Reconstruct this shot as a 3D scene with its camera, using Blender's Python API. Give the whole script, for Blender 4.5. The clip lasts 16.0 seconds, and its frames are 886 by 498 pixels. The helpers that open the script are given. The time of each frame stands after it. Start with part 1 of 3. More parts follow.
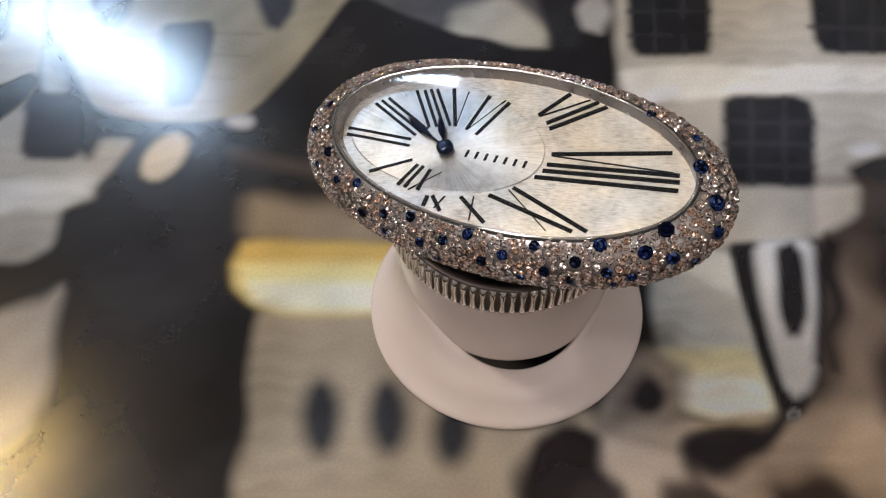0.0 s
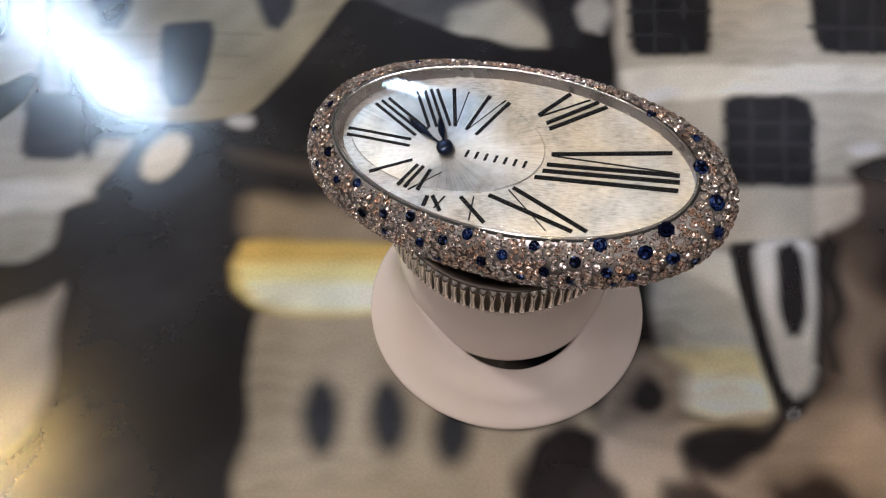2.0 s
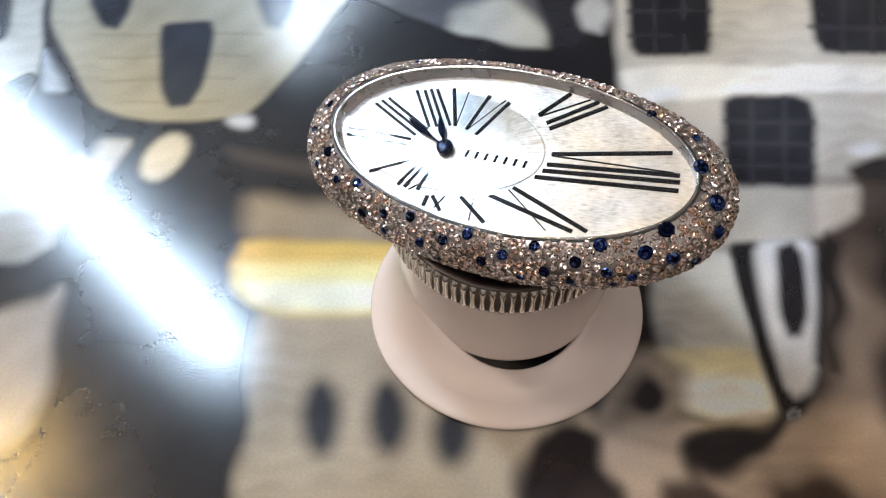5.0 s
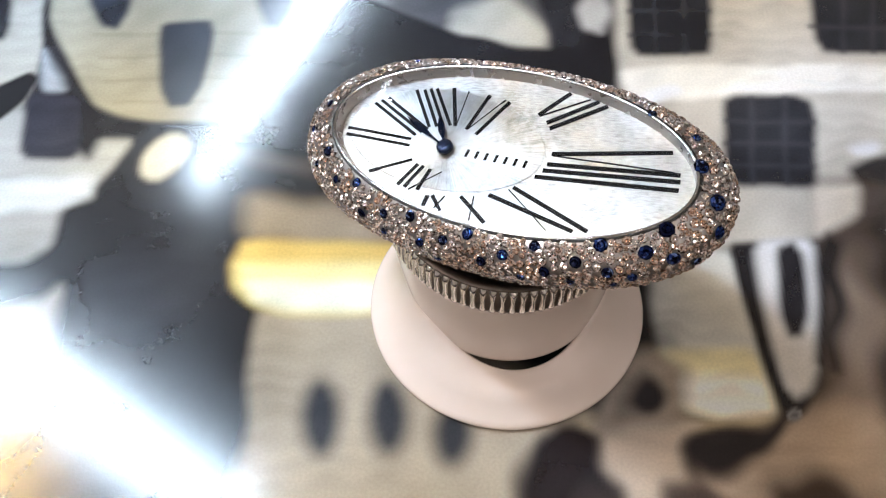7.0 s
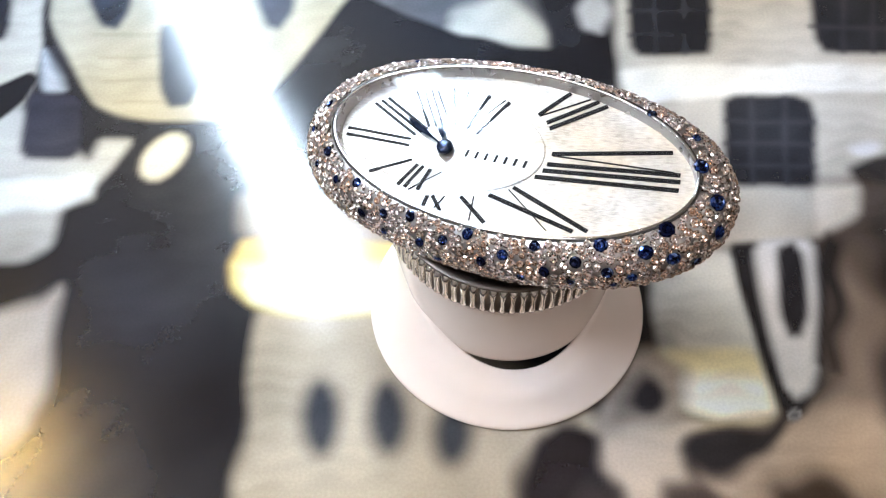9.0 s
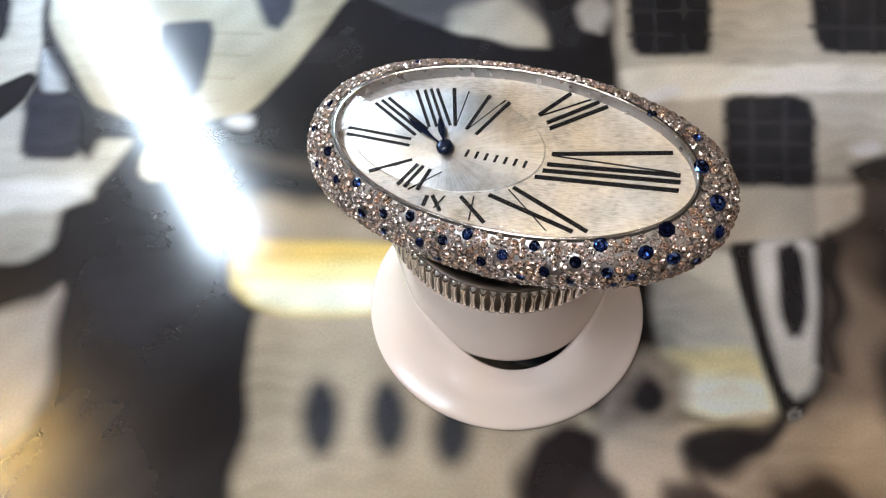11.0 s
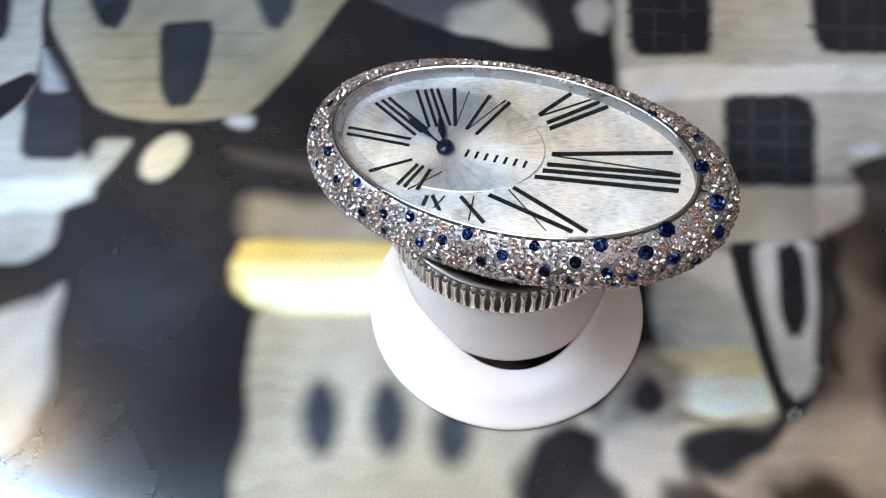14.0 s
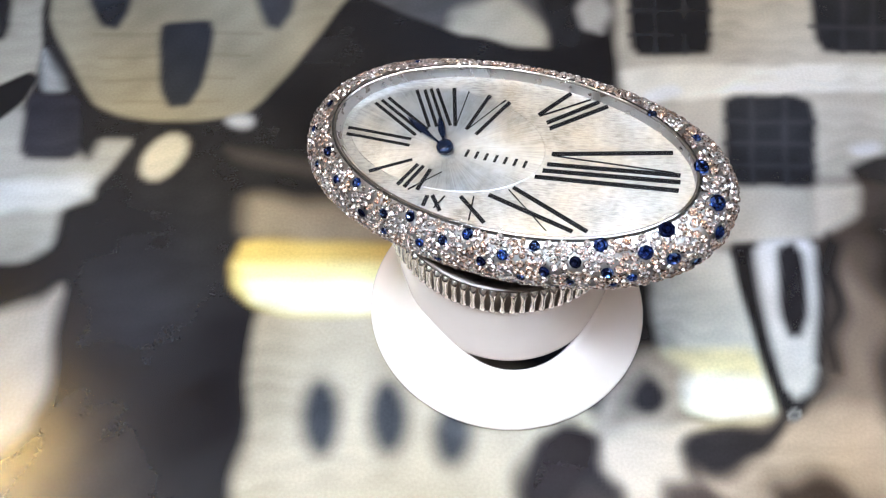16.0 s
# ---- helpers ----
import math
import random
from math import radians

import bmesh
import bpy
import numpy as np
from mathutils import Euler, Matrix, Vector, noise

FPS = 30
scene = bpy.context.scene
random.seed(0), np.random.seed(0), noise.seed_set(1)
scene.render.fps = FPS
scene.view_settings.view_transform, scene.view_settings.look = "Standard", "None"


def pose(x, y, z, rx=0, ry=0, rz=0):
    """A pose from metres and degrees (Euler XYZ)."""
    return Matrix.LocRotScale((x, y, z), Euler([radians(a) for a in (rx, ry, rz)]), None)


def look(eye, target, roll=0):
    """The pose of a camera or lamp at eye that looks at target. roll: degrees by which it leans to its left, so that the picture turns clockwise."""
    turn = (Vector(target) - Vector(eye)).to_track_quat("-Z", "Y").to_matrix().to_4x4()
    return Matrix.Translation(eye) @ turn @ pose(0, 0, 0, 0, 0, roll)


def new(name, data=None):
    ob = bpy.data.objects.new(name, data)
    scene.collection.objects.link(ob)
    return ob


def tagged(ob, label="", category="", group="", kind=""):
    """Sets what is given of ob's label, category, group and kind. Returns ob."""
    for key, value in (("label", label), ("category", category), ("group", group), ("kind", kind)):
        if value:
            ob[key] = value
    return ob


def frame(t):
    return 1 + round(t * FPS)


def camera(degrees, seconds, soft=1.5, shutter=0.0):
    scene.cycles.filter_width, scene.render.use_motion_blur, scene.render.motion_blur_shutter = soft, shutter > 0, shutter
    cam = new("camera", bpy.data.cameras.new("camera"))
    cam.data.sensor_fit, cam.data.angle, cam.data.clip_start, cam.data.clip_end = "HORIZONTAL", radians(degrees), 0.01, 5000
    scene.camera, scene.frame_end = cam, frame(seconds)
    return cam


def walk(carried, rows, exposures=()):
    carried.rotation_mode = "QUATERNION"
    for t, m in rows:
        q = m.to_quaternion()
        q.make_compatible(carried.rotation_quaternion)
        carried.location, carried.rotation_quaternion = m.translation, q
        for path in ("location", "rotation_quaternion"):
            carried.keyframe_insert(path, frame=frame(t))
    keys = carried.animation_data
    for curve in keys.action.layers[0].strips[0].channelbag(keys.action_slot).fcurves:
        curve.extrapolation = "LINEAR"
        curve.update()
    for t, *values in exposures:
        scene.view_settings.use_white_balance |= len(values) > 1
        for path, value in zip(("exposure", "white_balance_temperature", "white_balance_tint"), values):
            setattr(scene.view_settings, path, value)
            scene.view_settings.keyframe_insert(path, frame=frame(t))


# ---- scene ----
MM = 0.001
cam = camera(45, 16.0, soft=1.2)
EYE = (-0.00814, -0.06883, 0.11933)
AIM = (EYE[0], EYE[1] + math.cos(radians(57)), EYE[2] - math.sin(radians(57)))
FWD = (EYE[0], EYE[1] + 0.0003 * math.cos(radians(57)), EYE[2] - 0.0003 * math.sin(radians(57)))
AIM2 = (FWD[0], FWD[1] + math.cos(radians(57)), FWD[2] - math.sin(radians(57)))
walk(cam, [(0.0, look(EYE, AIM)), (4.2, look(EYE, AIM)), (6.3, look(FWD, AIM2)), (16.0, look(FWD, AIM2))],
     exposures=[(0.0, -0.07, 5600, 10), (2.0, -0.1, 5550, 10), (4.2, -0.15, 5700, 10), (6.3, 0.18, 5950, 10), (9.2, 0.1, 5850, 10), (11.3, -0.22, 6050, 10), (12.0, -0.28, 5950, 10), (12.5, -0.42, 5550, 8), (13.5, -0.2, 5750, 9), (14.0, -0.15, 5300, 8), (14.5, -0.05, 5300, 8), (15.5, -0.05, 5500, 8), (16.0, -0.05, 5700, 9)])

# ---- light ----
world = bpy.data.worlds.new("World")
scene.world = world
world.use_nodes = True
world.node_tree.nodes["Background"].inputs[0].default_value = (1.0, 0.86, 0.7, 1)
world.node_tree.nodes["Background"].inputs[1].default_value = 0.02


def ceiling_lamp(x, y, watts, size, colour):
    d = bpy.data.lights.new("downlight_glow", "AREA")
    d.shape, d.size, d.energy, d.color = "DISK", size, watts, colour
    ob = new("downlight_glow", d)
    ob.matrix_world = look((x, y, 1.715), (x * 0.2, y * 0.2, 0.0))
    return ob


WARM = (1.0, 0.88, 0.80)
DOWNLIGHTS = [(-1.0, 0.52), (-1.35, -0.35)]
GOLD_SPOT = (-0.84, 0.70)
# unseen spot grid, added to make the stones sparkle and lift the ambient light
ADDED_SPOTS = [(x, y) for x in (-1.85, -1.35, -0.85, -0.35, 0.15, 0.65, 1.15, 1.65) for y in (-1.6, -1.05, -0.5, 0.05, 0.75, 1.45) if not (-1.4 < x < 0.8 and y > 0)]
ceiling_lamp(*DOWNLIGHTS[0], 11.5, 0.18, (1.0, 0.84, 0.66))
# the second one is an added fill that brightens stand and stones from the left
ceiling_lamp(*DOWNLIGHTS[1], 6, 0.26, WARM)

# ---- materials ----


def lin(c):
    return tuple(((v / 255 + 0.055) / 1.055) ** 2.4 if v > 10 else v / 255 / 12.92 for v in c)


class Mat:
    """A node material with a principled surface and short ways to add nodes."""

    def __init__(self, name, colour=(0.8, 0.8, 0.8), rough=0.5, metal=0.0, **more):
        self.m = bpy.data.materials.new(name)
        self.m.use_nodes = True
        self.t = self.m.node_tree
        self.p = self.t.nodes["Principled BSDF"]
        self.set("Base Color", (*colour, 1))
        self.set("Roughness", rough)
        self.set("Metallic", metal)
        for k, v in more.items():
            self.set(k.replace("_", " "), v)

    def set(self, k, v):
        self.p.inputs[k].default_value = v

    def node(self, kind, **props):
        n = self.t.nodes.new(kind)
        for k, v in props.items():
            if k == "operation":
                n.operation = v
            elif k == "data_type":
                n.data_type = v
            elif k == "blend_type":
                n.blend_type = v
        return n

    def link(self, a, b):
        self.t.links.new(a, b)

    def coords(self):
        return self.node("ShaderNodeTexCoord").outputs["Object"]

    def scaled(self, scale):
        n = self.node("ShaderNodeMapping")
        n.inputs["Scale"].default_value = scale
        self.link(self.coords(), n.inputs["Vector"])
        return n.outputs["Vector"]

    def noise(self, scale, detail=4.0, vec=None):
        n = self.node("ShaderNodeTexNoise")
        n.inputs["Scale"].default_value = scale
        n.inputs["Detail"].default_value = detail
        self.link(vec or self.coords(), n.inputs["Vector"])
        return n.outputs["Fac"]

    def ramp(self, fac, stops):
        n = self.node("ShaderNodeValToRGB")
        el = n.color_ramp.elements
        while len(el) < len(stops):
            el.new(0.5)
        for e, (pos, c) in zip(el, stops):
            e.position, e.color = pos, (*c, 1)
        self.link(fac, n.inputs["Fac"])
        return n.outputs["Color"]

    def remap(self, fac, lo, hi, to):
        n = self.node("ShaderNodeMapRange")
        n.inputs["From Min"].default_value, n.inputs["From Max"].default_value = lo, hi
        n.inputs["To Min"].default_value, n.inputs["To Max"].default_value = to
        self.link(fac, n.inputs["Value"])
        return n.outputs["Result"]

    def bump(self, fac, strength, distance):
        n = self.node("ShaderNodeBump")
        n.inputs["Strength"].default_value, n.inputs["Distance"].default_value = strength, distance
        self.link(fac, n.inputs["Height"])
        self.link(n.outputs["Normal"], self.p.inputs["Normal"])


def print_material():
    m = Mat("gloss_print", rough=0.16, Specular_IOR_Level=0.7)
    a = m.node("ShaderNodeAttribute")
    a.attribute_name = "ink"
    grain = m.ramp(m.noise(2600, 3), [(0.3, (0.93, 0.93, 0.93)), (0.7, (1.05, 1.05, 1.05))])
    mix = m.node("ShaderNodeMix", data_type="RGBA", blend_type="MULTIPLY")
    mix.inputs["Factor"].default_value = 1
    m.link(a.outputs["Color"], mix.inputs[6])
    m.link(grain, mix.inputs[7])
    m.link(mix.outputs[2], m.p.inputs["Base Color"])
    m.link(m.remap(m.noise(60, 3), 0.3, 0.7, (0.15, 0.185)), m.p.inputs["Roughness"])
    m.bump(m.noise(3000, 2), 0.05, 0.0002)
    return m.m


def porcelain_material():
    m = Mat("white_gloss_plastic", (0.86, 0.77, 0.72), 0.2)
    m.link(m.ramp(m.noise(90, 4), [(0.3, (0.86, 0.72, 0.63)), (0.7, (0.89, 0.765, 0.695))]), m.p.inputs["Base Color"])
    m.link(m.remap(m.noise(220, 3), 0.3, 0.7, (0.15, 0.21)), m.p.inputs["Roughness"])
    m.bump(m.noise(260, 2), 0.02, 0.0002)
    return m.m


def steel_material(name, colour, rough, scale=900):
    m = Mat(name, colour, rough, 1.0)
    m.link(m.remap(m.noise(scale, 4), 0.3, 0.7, (rough * 0.7, rough * 1.4)), m.p.inputs["Roughness"])
    m.bump(m.noise(scale * 2, 2), 0.08, 0.0001)
    return m.m


def dial_material(name, radial):
    """Brushed silver: strokes fan out from the pinion, or run along the plate."""
    m = Mat(name, (0.78, 0.76, 0.73), 0.34, 0.66, Anisotropic=0.6)
    sep = m.node("ShaderNodeSeparateXYZ")
    m.link(m.coords(), sep.inputs[0])

    def op(kind, a, b):
        n = m.node("ShaderNodeMath", operation=kind)
        for i, v in enumerate((a, b)):
            if isinstance(v, (int, float)):
                n.inputs[i].default_value = v
            else:
                m.link(v, n.inputs[i])
        return n.outputs[0]

    dx, dy = op("ADD", sep.outputs[0], 0.00695), op("ADD", sep.outputs[1], 0.0013)
    across, comb = m.node("ShaderNodeCombineXYZ"), m.node("ShaderNodeCombineXYZ")
    if radial:
        ang = op("ARCTAN2", dy, dx)
        rad = op("SQRT", op("ADD", op("MULTIPLY", dx, dx), op("MULTIPLY", dy, dy)), 0.0)
        m.link(op("MULTIPLY", dy, -1.0), across.inputs[0])
        m.link(dx, across.inputs[1])
        m.link(op("MULTIPLY", ang, 44.0), comb.inputs[0])
        m.link(op("MULTIPLY", rad, 60.0), comb.inputs[1])
    else:
        across.inputs[0].default_value, across.inputs[1].default_value = 0.16, 1.0
        m.link(op("MULTIPLY", op("ADD", dy, op("MULTIPLY", dx, -0.16)), 2900.0), comb.inputs[0])
        m.link(op("MULTIPLY", dx, 420.0), comb.inputs[1])
    turn = m.node("ShaderNodeVectorTransform")
    turn.vector_type, turn.convert_from, turn.convert_to = "VECTOR", "OBJECT", "WORLD"
    m.link(across.outputs[0], turn.inputs[0])
    m.link(turn.outputs[0], m.p.inputs["Tangent"])
    n = m.noise(2.2, 5, comb.outputs[0])
    m.bump(n, 0.25, 0.00003)
    tint = m.node("ShaderNodeMix", data_type="RGBA", blend_type="MULTIPLY")
    tint.inputs["Factor"].default_value = 1
    stain, speck = m.noise(260, 6), m.noise(1500, 5)
    both = op("ADD", op("MULTIPLY", n, 0.42), op("ADD", op("MULTIPLY", stain, 0.38), op("MULTIPLY", speck, 0.2)))
    m.link(m.ramp(both, [(0.37, (0.30, 0.297, 0.295)), (0.5, (0.48, 0.475, 0.47)), (0.63, (0.61, 0.605, 0.60))]), tint.inputs[6])
    m.link(m.ramp(m.noise(95, 5), [(0.35, (1.10, 1.0, 0.84)), (0.65, (0.94, 1.0, 1.08))]), tint.inputs[7])
    m.link(tint.outputs[2], m.p.inputs["Base Color"])
    m.link(m.remap(n, 0.3, 0.7, (0.30, 0.40)), m.p.inputs["Roughness"])
    return m.m


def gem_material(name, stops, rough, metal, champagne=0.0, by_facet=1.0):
    """Each facet is an island of its own and gets a random dark-to-bright colour, which paints the stone's sparkle;
    whole patches of stones lean to champagne.
    """
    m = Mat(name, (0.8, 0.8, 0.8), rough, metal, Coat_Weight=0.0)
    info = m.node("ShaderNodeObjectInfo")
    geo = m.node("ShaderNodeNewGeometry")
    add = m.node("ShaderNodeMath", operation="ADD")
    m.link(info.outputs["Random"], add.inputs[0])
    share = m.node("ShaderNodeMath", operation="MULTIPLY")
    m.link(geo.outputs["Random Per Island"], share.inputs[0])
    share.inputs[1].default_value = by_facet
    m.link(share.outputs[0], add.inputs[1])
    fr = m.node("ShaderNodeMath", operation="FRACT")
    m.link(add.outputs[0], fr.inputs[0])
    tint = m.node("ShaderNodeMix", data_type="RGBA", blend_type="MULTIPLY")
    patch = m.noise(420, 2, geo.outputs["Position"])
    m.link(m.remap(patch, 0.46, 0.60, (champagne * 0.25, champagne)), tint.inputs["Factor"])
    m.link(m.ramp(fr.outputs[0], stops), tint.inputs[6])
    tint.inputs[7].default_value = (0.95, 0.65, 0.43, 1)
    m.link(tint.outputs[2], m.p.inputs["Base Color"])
    return m.m


def wood_material(name, a, b):
    m = Mat(name, a, 0.4)
    v = m.scaled((3, 40, 40))
    n = m.noise(2.0, 8, v)
    m.link(m.ramp(n, [(0.3, a), (0.7, b)]), m.p.inputs["Base Color"])
    m.bump(n, 0.2, 0.001)
    return m.m


def plaster_material(name, colour):
    m = Mat(name, colour, 0.85)
    lo = tuple(c * 0.93 for c in colour)
    m.link(m.ramp(m.noise(5, 6), [(0.3, lo), (0.7, colour)]), m.p.inputs["Base Color"])
    m.bump(m.noise(140, 3), 0.15, 0.002)
    return m.m


def glow_material(name, colour, strength):
    m = Mat(name, (0.9, 0.9, 0.9), 0.4)
    m.set("Emission Color", (*colour, 1))
    m.set("Emission Strength", strength)
    return m.m


def crystal_material():
    m = bpy.data.materials.new("sapphire_crystal")
    m.use_nodes = True
    t = m.node_tree
    t.nodes.clear()
    out, mix = t.nodes.new("ShaderNodeOutputMaterial"), t.nodes.new("ShaderNodeMixShader")
    clear, gloss = t.nodes.new("ShaderNodeBsdfTransparent"), t.nodes.new("ShaderNodeBsdfGlossy")
    gloss.inputs["Roughness"].default_value = 0.02
    mix.inputs[0].default_value = 0.03
    t.links.new(clear.outputs[0], mix.inputs[1])
    t.links.new(gloss.outputs[0], mix.inputs[2])
    t.links.new(mix.outputs[0], out.inputs[0])
    return m


M_PRINT = print_material()
M_STAND = porcelain_material()
M_GOLD = steel_material("white_gold", (0.55, 0.51, 0.48), 0.25)
M_BED = steel_material("pave_bed", (0.55, 0.51, 0.48), 0.3)
M_POLISH = steel_material("polished_rim", (0.80, 0.78, 0.75), 0.10)
M_WALLRING = steel_material("satin_silver", (0.68, 0.63, 0.60), 0.30)
# darkened ring metal: the shade between the flutes is put into its colour
M_GROOVE = steel_material("shaded_groove", (0.17, 0.14, 0.12), 0.4)
M_RING = steel_material("fluted_metal", (0.84, 0.79, 0.74), 0.16)
M_SUN = dial_material("sunburst_silver", True)
M_BRUSH = dial_material("brushed_silver", False)
M_INK = Mat("black_enamel", (0.008, 0.008, 0.010), 0.5, Specular_IOR_Level=0.1).m
M_BLUE = Mat("blued_steel", (0.012, 0.022, 0.06), 0.22, 0.6).m
M_GASKET = Mat("dark_gasket", (0.02, 0.018, 0.017), 0.4).m
# the near-black to white stops paint inner reflections into the facets
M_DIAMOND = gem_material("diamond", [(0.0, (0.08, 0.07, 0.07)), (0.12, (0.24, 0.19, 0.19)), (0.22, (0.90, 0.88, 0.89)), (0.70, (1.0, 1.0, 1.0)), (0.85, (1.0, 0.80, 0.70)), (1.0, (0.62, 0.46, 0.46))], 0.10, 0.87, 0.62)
M_SAPPHIRE = gem_material("sapphire", [(0.0, (0.004, 0.005, 0.016)), (0.50, (0.007, 0.011, 0.05)), (0.72, (0.010, 0.022, 0.12)), (0.90, (0.045, 0.11, 0.46)), (1.0, (0.32, 0.44, 0.80))], 0.08, 0.78, by_facet=0.45)
M_CRYSTAL = crystal_material()
M_TABLE = wood_material("dark_walnut", (0.05, 0.03, 0.02), (0.11, 0.065, 0.04))
M_WALL = plaster_material("warm_plaster", (0.58, 0.57, 0.56))
M_CEIL = plaster_material("ceiling_paint", (0.74, 0.73, 0.70))
M_FLOOR = wood_material("oak_floor", (0.20, 0.16, 0.12), (0.30, 0.24, 0.18))
M_LED = glow_material("led_diffuser", (0.76, 0.90, 1.0), 85)
M_LED_SOFT = glow_material("led_soft_diffuser", (0.80, 0.92, 1.0), 66)
M_DOWN = glow_material("downlight_lens", (1.0, 0.8, 0.55), 6)
M_SPOT = glow_material("spot_lens", (1.0, 0.87, 0.75), 62)
M_GOLD_SPOT = glow_material("gold_spot_lens", (1.0, 0.60, 0.14), 280)
M_BLACK = Mat("black_plastic", (0.02, 0.02, 0.022), 0.4).m

# ---- mesh helpers (millimetres in, metres out) ----


def part(name, bm, material, parent, label="", smooth=False):
    me = bpy.data.meshes.new(name)
    bmesh.ops.scale(bm, vec=(MM, MM, MM), verts=bm.verts)
    bmesh.ops.recalc_face_normals(bm, faces=bm.faces)
    bm.to_mesh(me)
    bm.free()
    me.materials.append(material)
    if smooth:
        me.polygons.foreach_set("use_smooth", [True] * len(me.polygons))
    ob = new(name, me)
    ob.parent = parent
    if label:
        tagged(ob, label)
    return ob


def thing(name, m, label, category, group="", kind=""):
    ob = new(name)
    ob.empty_display_size = 0.01
    ob.matrix_world = m
    return tagged(ob, label, category, group, kind)


def box(bm, x0, y0, z0, x1, y1, z1, bevel=0.0):
    r = bmesh.ops.create_cube(bm, size=1)
    bmesh.ops.scale(bm, vec=(x1 - x0, y1 - y0, z1 - z0), verts=r["verts"])
    bmesh.ops.translate(bm, vec=((x0 + x1) / 2, (y0 + y1) / 2, (z0 + z1) / 2), verts=r["verts"])
    if bevel:
        edges = list({e for v in r["verts"] for e in v.link_edges})
        bmesh.ops.bevel(bm, geom=edges, offset=bevel, segments=2, affect="EDGES", profile=0.5)
    return bm


def rings(bm, loops, closed=False, caps=(False, False)):
    """Skin a list of equal loops of points."""
    vs = [[bm.verts.new(p) for p in loop] for loop in loops]
    k = len(vs[0])
    pairs = list(zip(vs, vs[1:])) + ([(vs[-1], vs[0])] if closed else [])
    for a, b in pairs:
        for i in range(k):
            j = (i + 1) % k
            bm.faces.new((a[i], a[j], b[j], b[i]))
    if caps[0]:
        bm.faces.new(list(reversed(vs[0])))
    if caps[1]:
        bm.faces.new(vs[-1])
    return bm


def swell(t):
    """The bezel is broader towards the oval's ends and slimmer along one flank."""
    return 1 + (0.40 if math.cos(t) < 0 else 0.14) * math.cos(t) ** 2 - 0.30 * max(0.0, math.sin(t)) ** 2


def oval(a, b, off0, z, k=160, cx=0.0, cy=0.0, flare=False):
    """A loop round an oval of half axes a and b, moved outward by off."""
    pts, off = [], off0
    for i in range(k):
        t = 2 * math.pi * i / k
        nx, ny = b * math.cos(t), a * math.sin(t)
        l = math.hypot(nx, ny)
        if flare:
            off = off0 * swell(t)
        pts.append((cx + a * math.cos(t) + off * nx / l, cy + b * math.sin(t) + off * ny / l, z))
    return pts


def circle(c, u, v, r, k=128):
    return [tuple(Vector(c) + r * (math.cos(2 * math.pi * i / k) * Vector(u) + math.sin(2 * math.pi * i / k) * Vector(v))) for i in range(k)]


# ---- room ----
H_TABLE = 0.78          # the print lies at z = 0, the floor lies below
CEIL = 1.75


def slab(name, lo, hi, mat, label, category, kind="structure"):
    bm = bmesh.new()
    box(bm, *[v * 1000 for v in lo], *[v * 1000 for v in hi])
    ob = part(name, bm, mat, None)
    return tagged(ob, label, category, kind=kind)


slab("floor", (-2.2, -2.2, -H_TABLE - 0.1), (2.2, 2.2, -H_TABLE), M_FLOOR, "brown oak floor under the display table", "floor")
slab("ceiling", (-2.2, -2.2, CEIL), (2.2, 2.2, CEIL + 0.1), M_CEIL, "plain off-white painted shop ceiling with downlights", "ceiling")
slab("wall_north", (-2.2, 2.2, -H_TABLE), (2.2, 2.3, CEIL), M_WALL, "plain warm beige plastered shop wall", "wall")
slab("wall_south", (-2.2, -2.3, -H_TABLE), (2.2, -2.2, CEIL), M_WALL, "plain warm beige plastered shop wall", "wall")
slab("wall_east", (2.2, -2.3, -H_TABLE), (2.3, 2.3, CEIL), M_WALL, "plain warm beige plastered shop wall", "wall")
slab("wall_west", (-2.3, -2.3, -H_TABLE), (-2.2, 2.3, CEIL), M_WALL, "plain warm beige plastered shop wall", "wall")


def display_table():
    t = thing("display_table", pose(0, 0.1, -H_TABLE), "dark walnut display table under the printed sheet", "table")
    top = H_TABLE * 1000 - 0.8
    part("tabletop", box(bmesh.new(), -600, -400, top - 30, 600, 400, top, 3), M_TABLE, t)
    for x in (-540, 540):
        for y in (-340, 340):
            part("leg", box(bmesh.new(), x - 30, y - 30, 0, x + 30, y + 30, top - 30, 3), M_TABLE, t)


display_table()


def downlight(x, y):
    d = thing("downlight", pose(x, y, CEIL), "round warm recessed ceiling downlight with white trim, out of view", "ceiling light", "ceiling downlights")
    u, v = (1, 0, 0), (0, 1, 0)
    part("trim_ring", rings(bmesh.new(), [circle((0, 0, 0), u, v, 160, 40), circle((0, 0, -8), u, v, 156, 40),
                                          circle((0, 0, -8), u, v, 135, 40), circle((0, 0, 0), u, v, 133, 40)]), M_CEIL, d)
    part("lens", rings(bmesh.new(), [circle((0, 0, -1), u, v, 132, 40), circle((0, 0, -4), u, v, 130, 40)], caps=(True, True)), M_DOWN, d)


for x, y in DOWNLIGHTS:
    downlight(x, y)


def spotlight(x, y, lens=None, label="added ceiling spot out of view, small and bright with a white ring"):
    d = thing("ceiling_spot", pose(x, y, CEIL), label, "ceiling light", "small ceiling spots")
    u, v = (1, 0, 0), (0, 1, 0)
    part("trim_ring", rings(bmesh.new(), [circle((0, 0, 0), u, v, 44, 24), circle((0, 0, -6), u, v, 42, 24), circle((0, 0, -6), u, v, 33, 24), circle((0, 0, 0), u, v, 32, 24)]), M_CEIL, d)
    part("lens", rings(bmesh.new(), [circle((0, 0, -1), u, v, 31, 24), circle((0, 0, -4), u, v, 30, 24)], caps=(True, True)), lens or M_SPOT, d)


